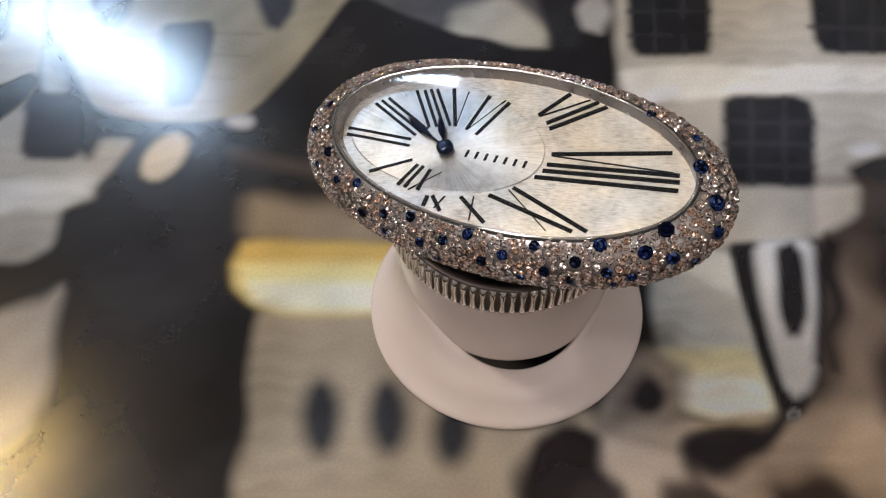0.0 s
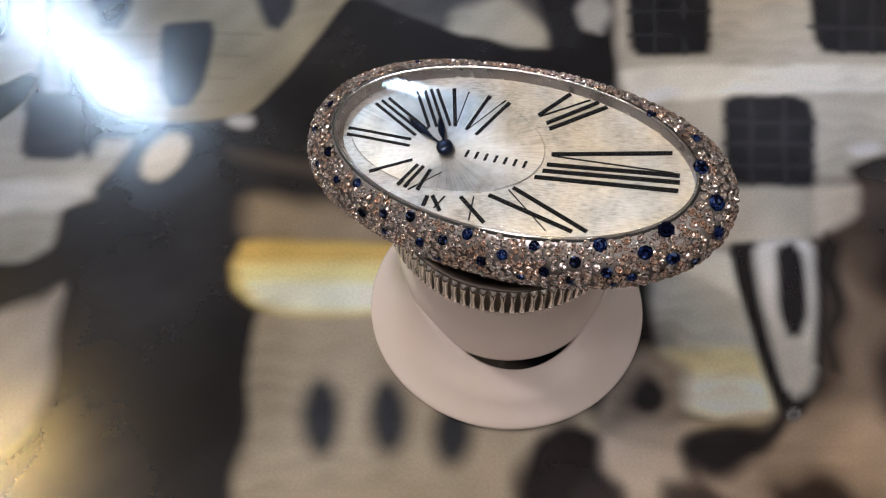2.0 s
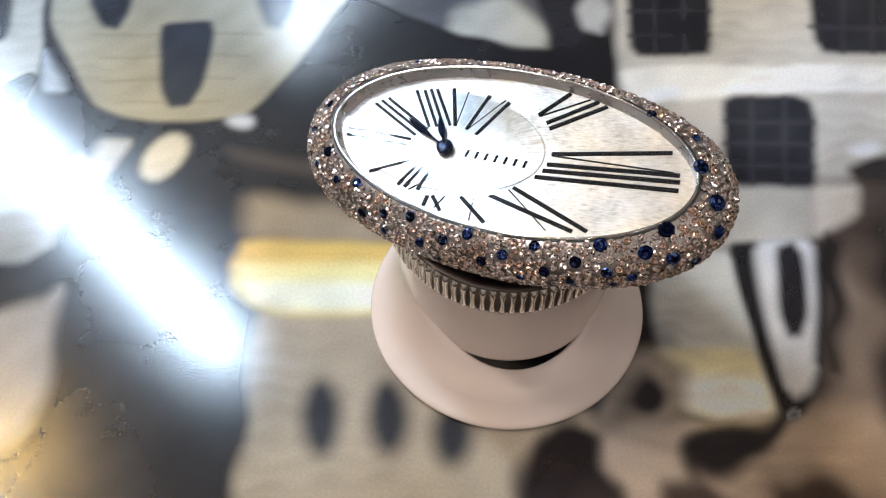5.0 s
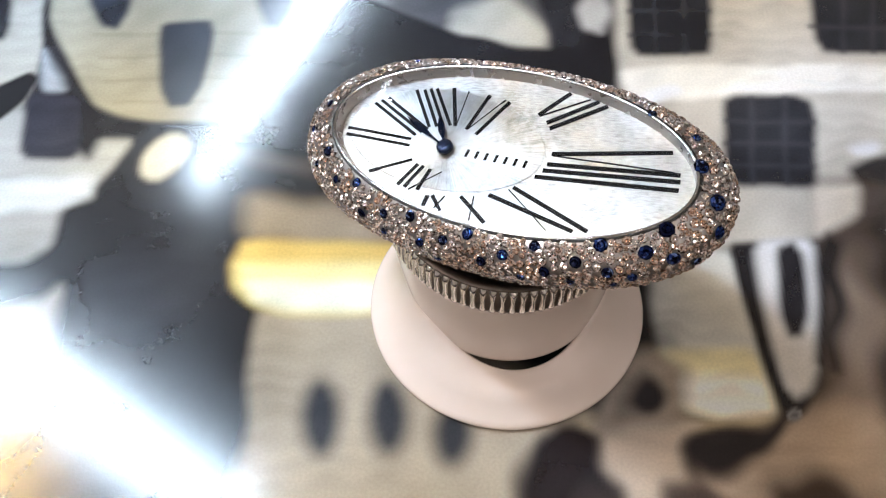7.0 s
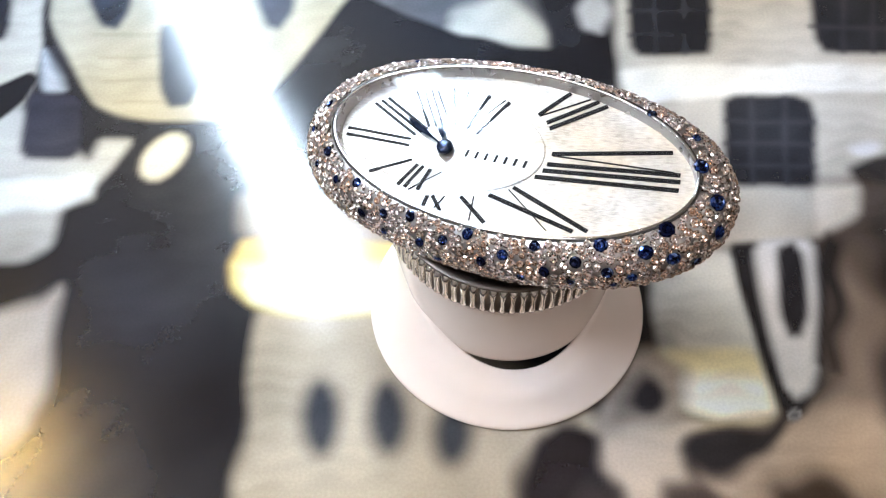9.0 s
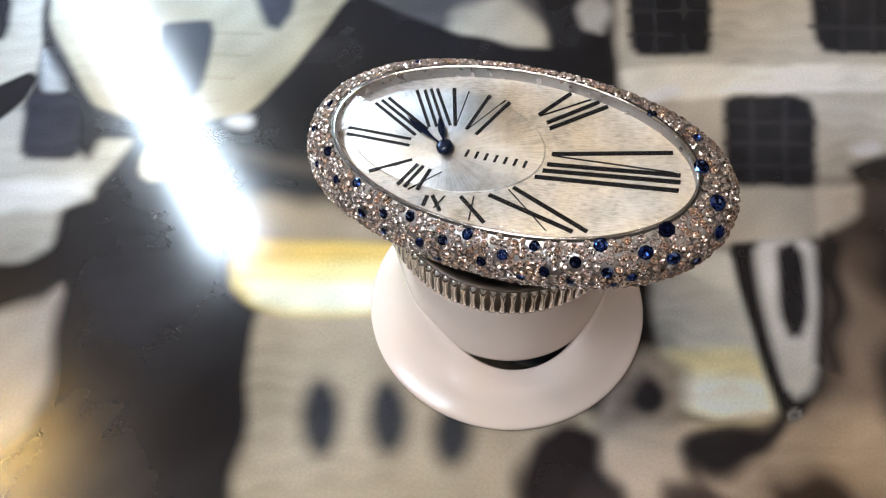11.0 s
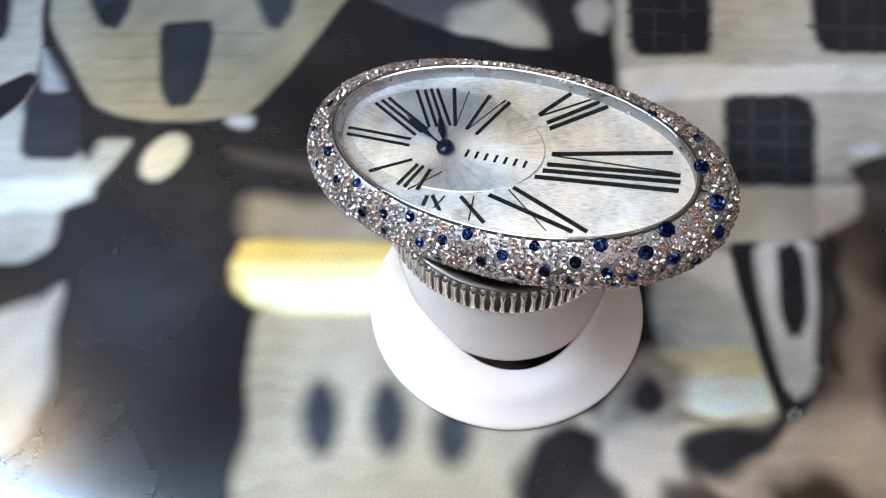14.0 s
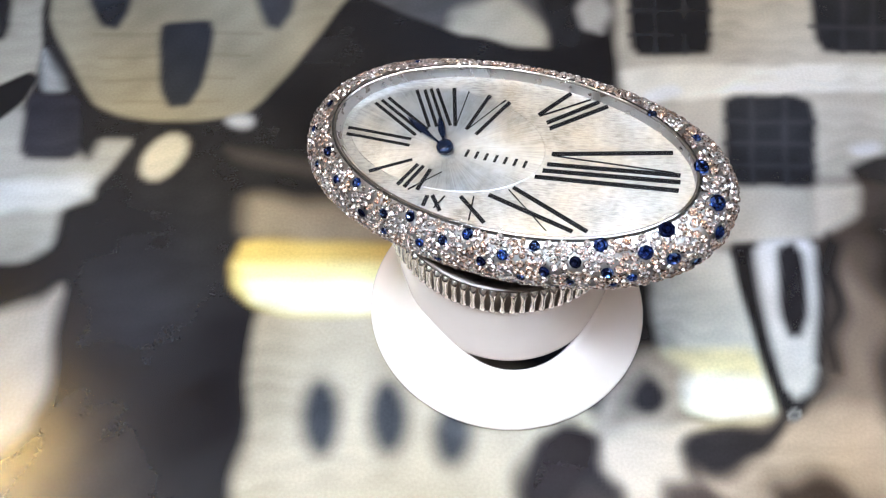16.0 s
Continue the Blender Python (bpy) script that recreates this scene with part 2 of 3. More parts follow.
for x, y in ADDED_SPOTS:
    spotlight(x, y)
spotlight(*GOLD_SPOT, M_GOLD_SPOT, "small golden-yellow ceiling spot with a white ring")

# ---- printed sheet ----
SHEET = (-112.0, -72.0, 112.0, 92.0)
STEP = 0.45
nx, ny = int((SHEET[2] - SHEET[0]) / STEP) + 1, int((SHEET[3] - SHEET[1]) / STEP) + 1
gx, gy = np.meshgrid(np.linspace(SHEET[0], SHEET[2], nx), np.linspace(SHEET[1], SHEET[3], ny))
ink = np.zeros((ny, nx, 3)) + np.array(lin((37, 36, 40)))


def ripple(scale, seed):
    """A smooth uneven field over the sheet, about -1 to 1."""
    rng = np.random.RandomState(seed)
    out = np.zeros(gx.shape)
    for k in range(14):
        a = rng.uniform(0, 6.28)
        f = rng.uniform(0.4, 1.6) / scale
        out += np.sin(f * (gx * math.cos(a) + gy * math.sin(a)) + rng.uniform(0, 6.28))
    return out / 3.2


sheet_x, sheet_y = gx, gy
WARP = [(ripple(1.6, 3), ripple(1.6, 4)), (ripple(3.2, 5), ripple(3.2, 6))]


def signed(poly, rough):
    """Distance to a polygon's edge over the sheet, negative inside; rough: how uneven the edge runs, in mm."""
    gx = sheet_x + rough * (WARP[0][0] * 0.6 + WARP[1][0])
    gy = sheet_y + rough * (WARP[0][1] * 0.6 + WARP[1][1])
    best = np.full(gx.shape, 1e9)
    inside = np.zeros(gx.shape, bool)
    for (x0, y0), (x1, y1) in zip(poly, poly[1:] + poly[:1]):
        ex, ey = x1 - x0, y1 - y0
        t = np.clip(((gx - x0) * ex + (gy - y0) * ey) / max(ex * ex + ey * ey, 1e-9), 0, 1)
        best = np.minimum(best, (gx - x0 - t * ex) ** 2 + (gy - y0 - t * ey) ** 2)
        if y0 != y1:
            inside ^= ((y0 > gy) != (y1 > gy)) & (gx < ex * (gy - y0) / (y1 - y0) + x0)
    return np.where(inside, -1, 1) * np.sqrt(best)


def rounded(poly):
    """Corners cut twice, as a soft photo shows them."""
    for k in range(2):
        poly = [(a[0] * f + b[0] * (1 - f), a[1] * f + b[1] * (1 - f)) for a, b in zip(poly, poly[1:] + poly[:1]) for f in (0.87, 0.13)]
    return poly


SATURATION = 0.62
ROUGH = {"printed_shadow": 1.0, "printed_wall": 0.45, "printed_facade": 0.22, "printed_highlight": 0.4, "printed_roof": 0.4, "printed_finial": 0.05}


def shape(name, poly, colour, blur):
    d = signed(rounded(poly), ROUGH.get(name, 0.13))
    blur *= 0.95
    s = np.clip(0.5 - d / (2.2 * blur), 0, 1)
    s = (s * s * (3 - 2 * s))[..., None]
    grey = sum(colour) / 3
    ink[:] = ink * (1 - s) + np.array(lin([grey + (c - grey) * SATURATION for c in colour])) * s


shape("printed_facade", [(19.5, 66.9), (81.6, 66.9), (70.0, 25.8), (52.5, 24.4), (48.4, 21.9), (49.7, 17.6), (47.5, 12.9), (41.3, 9.5), (30.0, 9.5), (22.8, 6.1), (18.4, 21.9), (17.3, 34.4)], (203, 193, 177), 1.2)
shape("printed_ledge", [(18.2, 41.2), (62.7, 41.9), (61.4, 36.5), (30.5, 35.2), (26.2, 34.1), (18.8, 34.9)], (240, 234, 222), 0.9)
shape("printed_highlight", [(26.3, 35.4), (25.9, 34.9), (25.1, 34.4), (23.9, 34.2), (22.7, 34.2), (21.6, 34.4), (20.8, 34.9), (20.6, 35.4), (21.0, 36.0), (21.8, 36.5), (22.9, 36.7), (24.2, 36.7), (25.3, 36.5), (26.0, 36.0)], (240, 240, 246), 0.9)
shape("printed_highlight", [(53.5, 25.8), (53.2, 25.2), (52.7, 24.8), (51.9, 24.6), (51.1, 24.6), (50.5, 24.8), (50.1, 25.2), (50.0, 25.8), (50.3, 26.3), (50.9, 26.7), (51.6, 27.0), (52.4, 27.0), (53.1, 26.7), (53.5, 26.3)], (232, 230, 232), 1.1)
shape("printed_shadow", [(42.3, 19.0), (52.5, 19.0), (49.4, 5.2), (43.6, -1.6), (41.4, 6.1), (41.5, 10.6)], (84, 66, 56), 2.7)
shape("printed_facade", [(42.4, 19.2), (49.4, 19.0), (48.0, 13.8), (41.4, 10.1)], (222, 206, 186), 1.3)
shape("printed_window", [(21.6, 66.9), (35.6, 66.9), (32.7, 46.8), (31.6, 43.5), (21.3, 43.1), (20.0, 45.6)], (40, 41, 50), 1.0)
shape("printed_window", [(50.5, 66.9), (74.2, 66.9), (68.3, 43.9), (49.5, 43.7), (48.4, 46.8)], (40, 41, 50), 1.0)
shape("printed_window", [(32.6, 34.4), (34.7, 35.7), (43.0, 35.7), (45.6, 34.1), (45.7, 30.6), (43.7, 19.5), (42.3, 18.7), (32.2, 18.8), (31.4, 21.9)], (40, 41, 50), 1.0)
shape("glazing_bar", [(26.0, 66.9), (26.5, 66.9), (23.9, 43.7), (23.5, 43.7)], (58, 60, 70), 0.8)
shape("glazing_bar", [(30.7, 66.9), (31.3, 66.9), (28.4, 43.7), (27.9, 43.7)], (58, 60, 70), 0.8)
shape("glazing_bar", [(20.5, 53.1), (33.4, 53.1), (33.3, 52.4), (20.6, 52.4)], (56, 58, 68), 0.8)
shape("glazing_bar", [(20.1, 48.1), (32.7, 48.1), (32.6, 47.4), (20.2, 47.4)], (56, 58, 68), 0.8)
shape("glazing_bar", [(36.8, 35.2), (37.3, 35.2), (35.0, 19.2), (34.6, 19.2)], (56, 58, 68), 0.8)
shape("glazing_bar", [(41.6, 35.2), (42.1, 35.2), (39.6, 19.2), (39.1, 19.2)], (56, 58, 68), 0.8)
shape("glazing_bar", [(32.5, 30.9), (45.4, 30.9), (45.3, 30.3), (32.6, 30.3)], (54, 56, 66), 0.8)
shape("glazing_bar", [(31.9, 26.8), (44.6, 26.8), (44.5, 26.2), (32.0, 26.2)], (54, 56, 66), 0.8)
shape("glazing_bar", [(31.3, 22.7), (43.8, 22.7), (43.7, 22.1), (31.4, 22.1)], (54, 56, 66), 0.8)
shape("glazing_bar", [(56.5, 66.9), (57.0, 66.9), (52.4, 44.0), (51.9, 44.0)], (54, 56, 66), 0.8)
shape("glazing_bar", [(61.1, 66.9), (61.6, 66.9), (56.7, 44.0), (56.2, 44.0)], (54, 56, 66), 0.8)
shape("glazing_bar", [(48.0, 49.5), (69.7, 49.5), (69.6, 48.8), (48.1, 48.8)], (54, 56, 66), 0.8)
shape("printed_roof", [(-23.2, 66.9), (11.7, 66.9), (10.3, 44.4), (-6.8, 46.8), (-20.8, 54.0)], (92, 88, 88), 2.0)
shape("printed_gable", [(-6.7, 53.4), (2.2, 56.5), (8.1, 48.0), (7.3, 44.2), (-1.6, 44.4), (-7.6, 48.0)], (190, 178, 152), 1.6)
shape("printed_roof", [(5.3, 66.9), (17.2, 66.9), (12.9, 44.4), (8.6, 44.4), (7.3, 51.6)], (44, 44, 52), 1.3)
shape("printed_highlight", [(12.9, 54.0), (16.6, 59.0), (18.3, 52.8), (16.4, 47.7), (13.7, 49.4)], (186, 182, 180), 1.1)
shape("printed_roof", [(-21.8, 55.9), (-6.8, 47.7), (10.2, 43.3), (17.3, 43.9), (16.1, 30.1), (1.0, 21.9), (-31.9, 19.0), (-35.9, 28.0), (-27.1, 42.1)], (36, 35, 41), 0.9)
shape("printed_turret", [(-71.0, 66.9), (-68.0, 49.1), (-59.7, 34.4), (-54.6, 31.2), (-45.9, 30.5), (-37.1, 31.6), (-33.7, 34.9), (-23.1, 55.2), (-16.8, 66.9)], (156, 144, 116), 0.8)
shape("brick_course", [(-61.8, 48.0), (-35.8, 48.3), (-35.8, 47.8), (-61.7, 47.5)], (143, 130, 102), 0.5)
shape("brick_course", [(-60.0, 43.3), (-37.5, 43.6), (-37.4, 43.2), (-59.8, 42.8)], (143, 130, 102), 0.5)
shape("brick_course", [(-58.2, 38.8), (-39.0, 39.1), (-39.0, 38.6), (-58.0, 38.3)], (143, 130, 102), 0.5)
shape("brick_course", [(-56.4, 34.4), (-40.5, 34.7), (-40.5, 34.3), (-56.3, 33.9)], (143, 130, 102), 0.5)
shape("printed_window", [(-66.4, 66.9), (-57.4, 66.9), (-56.6, 52.8), (-58.1, 48.9), (-60.7, 49.6), (-63.4, 55.2)], (46, 50, 62), 0.9)
shape("printed_window", [(-51.2, 50.1), (-43.8, 50.8), (-43.1, 48.0), (-43.4, 37.6), (-45.1, 33.7), (-48.0, 33.3), (-49.7, 36.5), (-51.3, 45.6)], (46, 50, 62), 0.8)
shape("printed_window", [(-39.3, 66.9), (-31.0, 66.9), (-31.3, 52.8), (-33.2, 48.9), (-35.4, 49.6), (-37.4, 54.0)], (56, 58, 68), 1.1)
shape("printed_facade", [(-88.5, 66.9), (-71.9, 66.9), (-69.0, 48.0), (-68.3, 38.8), (-69.3, 33.3), (-78.5, 27.0)], (166, 158, 142), 0.8)
shape("printed_window", [(-88.5, 66.9), (-77.8, 66.9), (-74.4, 50.3), (-74.9, 46.3), (-83.1, 45.6)], (44, 46, 56), 0.9)
shape("printed_highlight", [(-68.6, 45.0), (-64.5, 38.8), (-63.9, 36.5), (-67.0, 36.0)], (150, 154, 160), 1.1)
shape("printed_facade", [(-79.0, 29.1), (-70.0, 34.4), (-58.4, 22.9), (-57.4, 27.0), (-52.3, 27.0), (-56.5, 19.0), (-56.1, 16.6), (-60.1, 15.2), (-60.3, 8.8), (-63.6, 6.5), (-73.2, 6.1)], (166, 162, 156), 1.1)
shape("printed_highlight", [(-76.7, 20.2), (-57.2, 20.8), (-56.9, 16.9), (-63.9, 15.0), (-75.2, 14.1)], (196, 198, 202), 1.3)
shape("printed_window", [(-69.3, 36.0), (-61.0, 35.4), (-59.3, 23.7), (-67.7, 23.9)], (50, 50, 64), 0.8)
shape("printed_blade", [(-78.6, 27.5), (-75.0, 36.5), (-69.5, 40.1), (-68.0, 38.8), (-69.2, 34.4), (-72.7, 30.1)], (30, 30, 36), 0.5)
shape("printed_highlight", [(-35.7, 30.5), (-35.8, 30.0), (-36.3, 29.5), (-37.1, 29.3), (-37.9, 29.3), (-38.7, 29.5), (-39.3, 30.0), (-39.6, 30.5), (-39.5, 31.1), (-39.0, 31.5), (-38.2, 31.8), (-37.3, 31.8), (-36.5, 31.5), (-35.9, 31.1)], (180, 182, 198), 1.1)
shape("printed_gable", [(-44.7, 27.7), (-44.1, 26.3), (-44.1, 24.5), (-44.8, 22.6), (-45.9, 21.1), (-47.3, 20.1), (-48.7, 20.0), (-49.9, 20.7), (-50.5, 22.0), (-50.5, 23.8), (-49.9, 25.7), (-48.8, 27.3), (-47.3, 28.3), (-45.9, 28.4)], (196, 184, 160), 1.0)
shape("printed_beam", [(-38.9, 25.8), (-19.5, 21.9), (-19.4, 19.0), (-37.1, 23.4)], (74, 66, 62), 1.5)
shape("printed_wall", [(-70.0, -2.6), (-60.8, 0.1), (-58.5, 3.1), (-57.0, -4.9), (-56.9, -11.9), (-58.6, -17.1), (-66.0, -21.0)], (176, 160, 146), 1.6)
shape("printed_wall", [(-32.1, 0.9), (-12.8, 0.1), (10.7, -14.9), (7.1, -17.5), (1.7, -19.3), (0.8, -31.5), (-32.3, -31.5), (-32.5, -20.0)], (190, 166, 130), 1.4)
shape("printed_window", [(-20.5, -15.5), (-20.6, -17.6), (-21.2, -19.2), (-22.1, -20.2), (-23.2, -20.2), (-24.2, -19.2), (-25.0, -17.6), (-25.4, -15.5), (-25.3, -13.4), (-24.7, -11.6), (-23.8, -10.6), (-22.7, -10.6), (-21.6, -11.6), (-20.8, -13.4)], (54, 56, 62), 1.7)
shape("printed_window", [(-12.3, -15.5), (-12.5, -17.5), (-13.1, -19.1), (-14.1, -20.0), (-15.2, -20.0), (-16.2, -19.1), (-16.9, -17.5), (-17.2, -15.5), (-17.0, -13.4), (-16.4, -11.7), (-15.4, -10.8), (-14.3, -10.8), (-13.3, -11.7), (-12.6, -13.4)], (54, 56, 62), 1.7)
shape("printed_window", [(-4.6, -17.7), (-4.9, -19.4), (-5.6, -20.7), (-6.5, -21.4), (-7.6, -21.4), (-8.6, -20.7), (-9.2, -19.4), (-9.5, -17.7), (-9.3, -16.0), (-8.6, -14.6), (-7.6, -13.8), (-6.5, -13.8), (-5.5, -14.6), (-4.8, -16.0)], (54, 56, 62), 1.7)
shape("printed_wall", [(-34.5, 17.6), (-28.5, 15.7), (-22.3, 15.7), (-12.3, 12.4), (-12.2, 9.1), (-35.3, 9.6)], (158, 138, 112), 2.2)
shape("printed_awning", [(-35.0, 10.2), (-19.0, 9.8), (-12.2, 9.2), (-12.0, -0.3), (-21.5, -1.4), (-28.7, -1.2), (-32.8, 0.0), (-35.6, 2.6), (-36.4, 6.1)], (240, 192, 70), 1.2)
shape("awning_edge", [(-35.4, 6.2), (-29.1, 6.6), (-12.1, 6.4), (-12.0, 0.0), (-21.5, -1.0), (-28.4, -0.8), (-32.6, 0.4), (-35.0, 2.8)], (255, 240, 140), 1.5)
shape("awning_edge", [(-34.0, 3.4), (-29.1, 3.9), (-12.1, 3.7), (-12.0, 0.1), (-21.5, -0.7), (-28.4, -0.5), (-32.4, 0.6)], (255, 255, 220), 1.3)
shape("printed_column", [(18.9, 8.8), (31.0, 8.8), (31.4, -4.9), (31.9, -10.8), (18.4, -9.8)], (220, 220, 214), 1.0)
shape("printed_shadow", [(16.3, 6.1), (18.8, 6.1), (18.4, -4.8), (17.5, -8.8), (14.6, -11.9)], (40, 36, 40), 1.1)
shape("printed_awning", [(18.8, -6.0), (30.9, -6.0), (32.4, -15.6), (27.0, -16.0), (20.4, -14.7), (17.4, -11.1)], (250, 236, 168), 1.2)
shape("awning_edge", [(19.0, -9.6), (31.2, -10.0), (32.0, -15.3), (27.0, -15.6), (20.8, -14.2)], (252, 250, 240), 1.3)
shape("awning_edge", [(8.6, -15.6), (22.9, -16.2), (31.4, -14.9), (31.5, -16.0), (22.7, -17.5), (8.5, -17.1)], (214, 186, 136), 1.1)
shape("printed_wall", [(11.0, -15.8), (23.9, -16.0), (20.8, -19.3), (21.1, -23.5), (17.8, -24.9), (17.7, -31.5), (12.0, -31.5), (13.3, -24.2), (10.8, -22.1)], (208, 182, 154), 1.5)
shape("printed_wall", [(29.5, -17.1), (41.4, -11.9), (60.5, -8.0), (54.0, -31.5), (20.9, -31.5), (21.4, -22.8)], (188, 158, 130), 2.4)
shape("printed_wall", [(42.5, 7.9), (65.8, 10.6), (59.2, -12.7), (38.2, -14.2)], (138, 114, 96), 3.2)
shape("printed_shadow", [(48.4, 14.3), (68.1, 19.0), (61.0, -6.5), (47.9, -1.6)], (52, 44, 44), 2.7)
shape("printed_wall", [(13.7, -8.0), (17.8, -6.1), (21.1, -8.0), (21.4, -17.1), (9.2, -17.8), (10.8, -14.2)], (164, 144, 122), 1.6)
shape("printed_shadow", [(18.7, -13.6), (18.3, -14.9), (17.4, -16.0), (16.2, -16.6), (15.0, -16.6), (14.0, -16.0), (13.3, -14.9), (13.2, -13.6), (13.6, -12.2), (14.5, -11.1), (15.6, -10.4), (16.9, -10.4), (17.9, -11.1), (18.6, -12.2)], (40, 36, 42), 1.3)
shape("printed_shadow", [(1.7, -19.3), (6.5, -16.7), (11.2, -17.8), (10.1, -24.2), (11.0, -31.5), (0.5, -31.5)], (40, 30, 32), 1.6)
shape("printed_shadow", [(21.4, -20.0), (26.4, -15.3), (34.6, -15.3), (31.1, -20.0), (25.3, -22.8), (22.1, -22.1)], (44, 38, 42), 1.5)
shape("printed_shadow", [(29.8, -23.5), (37.8, -23.1), (41.1, -26.2), (36.1, -31.5), (26.6, -31.5)], (70, 54, 46), 2.4)
shape("printed_shadow", [(8.6, -25.5), (13.4, -23.5), (13.9, -31.5), (7.5, -31.5)], (60, 48, 46), 1.5)
shape("printed_shadow", [(18.5, -24.2), (23.3, -22.8), (27.3, -26.9), (24.7, -31.5), (17.1, -31.5)], (84, 66, 58), 1.6)
shape("printed_shadow", [(42.7, 10.6), (45.7, 8.8), (42.0, -1.6), (39.7, -8.8), (38.7, -8.0)], (36, 32, 36), 1.5)
shape("printed_shadow", [(46.5, -1.6), (54.1, 0.1), (49.9, -17.1), (44.6, -14.2)], (56, 44, 42), 2.4)
shape("printed_post", [(29.9, 9.7), (33.8, 9.8), (41.4, 9.8), (42.2, 5.2), (38.7, -8.8), (35.7, -14.9), (33.8, -16.2), (32.4, -14.2), (31.0, -8.0)], (30, 28, 36), 0.8)
shape("printed_post", [(33.1, 10.1), (41.6, 10.1), (39.5, -1.6), (37.9, -8.0), (35.2, -11.9), (33.8, -11.9), (32.9, -5.7)], (224, 222, 224), 1.0)
shape("printed_highlight", [(33.3, -8.8), (37.9, -8.0), (36.3, -11.9), (34.2, -13.6)], (214, 212, 212), 1.1)
shape("printed_window", [(36.1, 8.8), (38.7, 9.7), (39.8, 7.4), (38.7, -1.6), (37.1, -4.7), (35.4, -4.8), (34.8, -1.6)], (34, 32, 40), 0.9)
shape("printed_finial", [(35.1, -15.3), (34.9, -15.7), (34.7, -16.0), (34.3, -16.1), (33.9, -16.1), (33.6, -16.0), (33.5, -15.7), (33.4, -15.3), (33.6, -14.9), (33.9, -14.6), (34.2, -14.4), (34.6, -14.4), (34.9, -14.6), (35.1, -14.9)], (140, 138, 142), 0.3)
shape("printed_finial", [(34.7, -15.3), (34.7, -15.5), (34.5, -15.7), (34.3, -15.8), (34.1, -15.8), (33.9, -15.7), (33.8, -15.5), (33.8, -15.3), (33.9, -15.0), (34.0, -14.9), (34.2, -14.8), (34.5, -14.8), (34.6, -14.9), (34.7, -15.0)], (90, 88, 94), 0.3)


def printed_sheet():
    t = thing("printed_sheet", pose(0, 0, 0), "glossy printed sheet with blurred cream stone houses, on a table", "print")
    part("backing", box(bmesh.new(), SHEET[0], SHEET[1], -0.8, SHEET[2], SHEET[3], -0.05, 0.1), M_BLACK, t)
    blot, wide, hue = ripple(1.1, 11), ripple(5.0, 12), ripple(7.0, 13)
    course = np.sin(gy * 2.1 + 0.8 * np.sin(gx * 0.05) + 1.5 * blot) * np.clip(0.5 + 0.7 * np.sin(gx * 0.11 + gy * 0.07), 0, 1)
    tone = ink * (1 + 0.05 * blot + 0.13 * wide + 0.045 * course)[..., None] + (0.0015 * blot + 0.003 * wide)[..., None]
    tone = np.clip(tone * np.stack([1 + 0.05 * hue, 1 + 0.0 * hue, 1 - 0.09 * hue], -1), 0.004, 0.95)
    xyz = np.stack([gx, gy, np.zeros_like(gx)], -1).reshape(-1, 3) * MM
    rgba = np.concatenate([tone.reshape(-1, 3), np.ones((nx * ny, 1))], 1)
    idx = np.arange(nx * ny).reshape(ny, nx)
    quads = np.stack([idx[:-1, :-1], idx[:-1, 1:], idx[1:, 1:], idx[1:, :-1]], -1).reshape(-1, 4)
    me = bpy.data.meshes.new("printed_face")
    me.from_pydata(xyz.tolist(), [], quads.tolist())
    col = me.color_attributes.new("ink", "FLOAT_COLOR", "POINT")
    col.data.foreach_set("color", rgba.astype(np.float32).ravel())
    me.materials.append(M_PRINT)
    ob = new("printed_face", me)
    ob.parent = t
    tagged(ob, "glossy photo of cream stone houses on black")


printed_sheet()

# ---- stand ----
AX = Vector((-0.26997, -0.0289, 0.96244)).normalized()      # the watch's upright axis
EX = Vector((0.86329, -0.44995, 0.22865)).normalized()       # its long axis
EY = AX.cross(EX)
CENTRE = Vector((-1.625, 3.470, 28.316))
RING_C = Vector((-0.5, 4.2, 15.5))      # lower edge of the fluted ring, which lies level
RING_R = 14.3


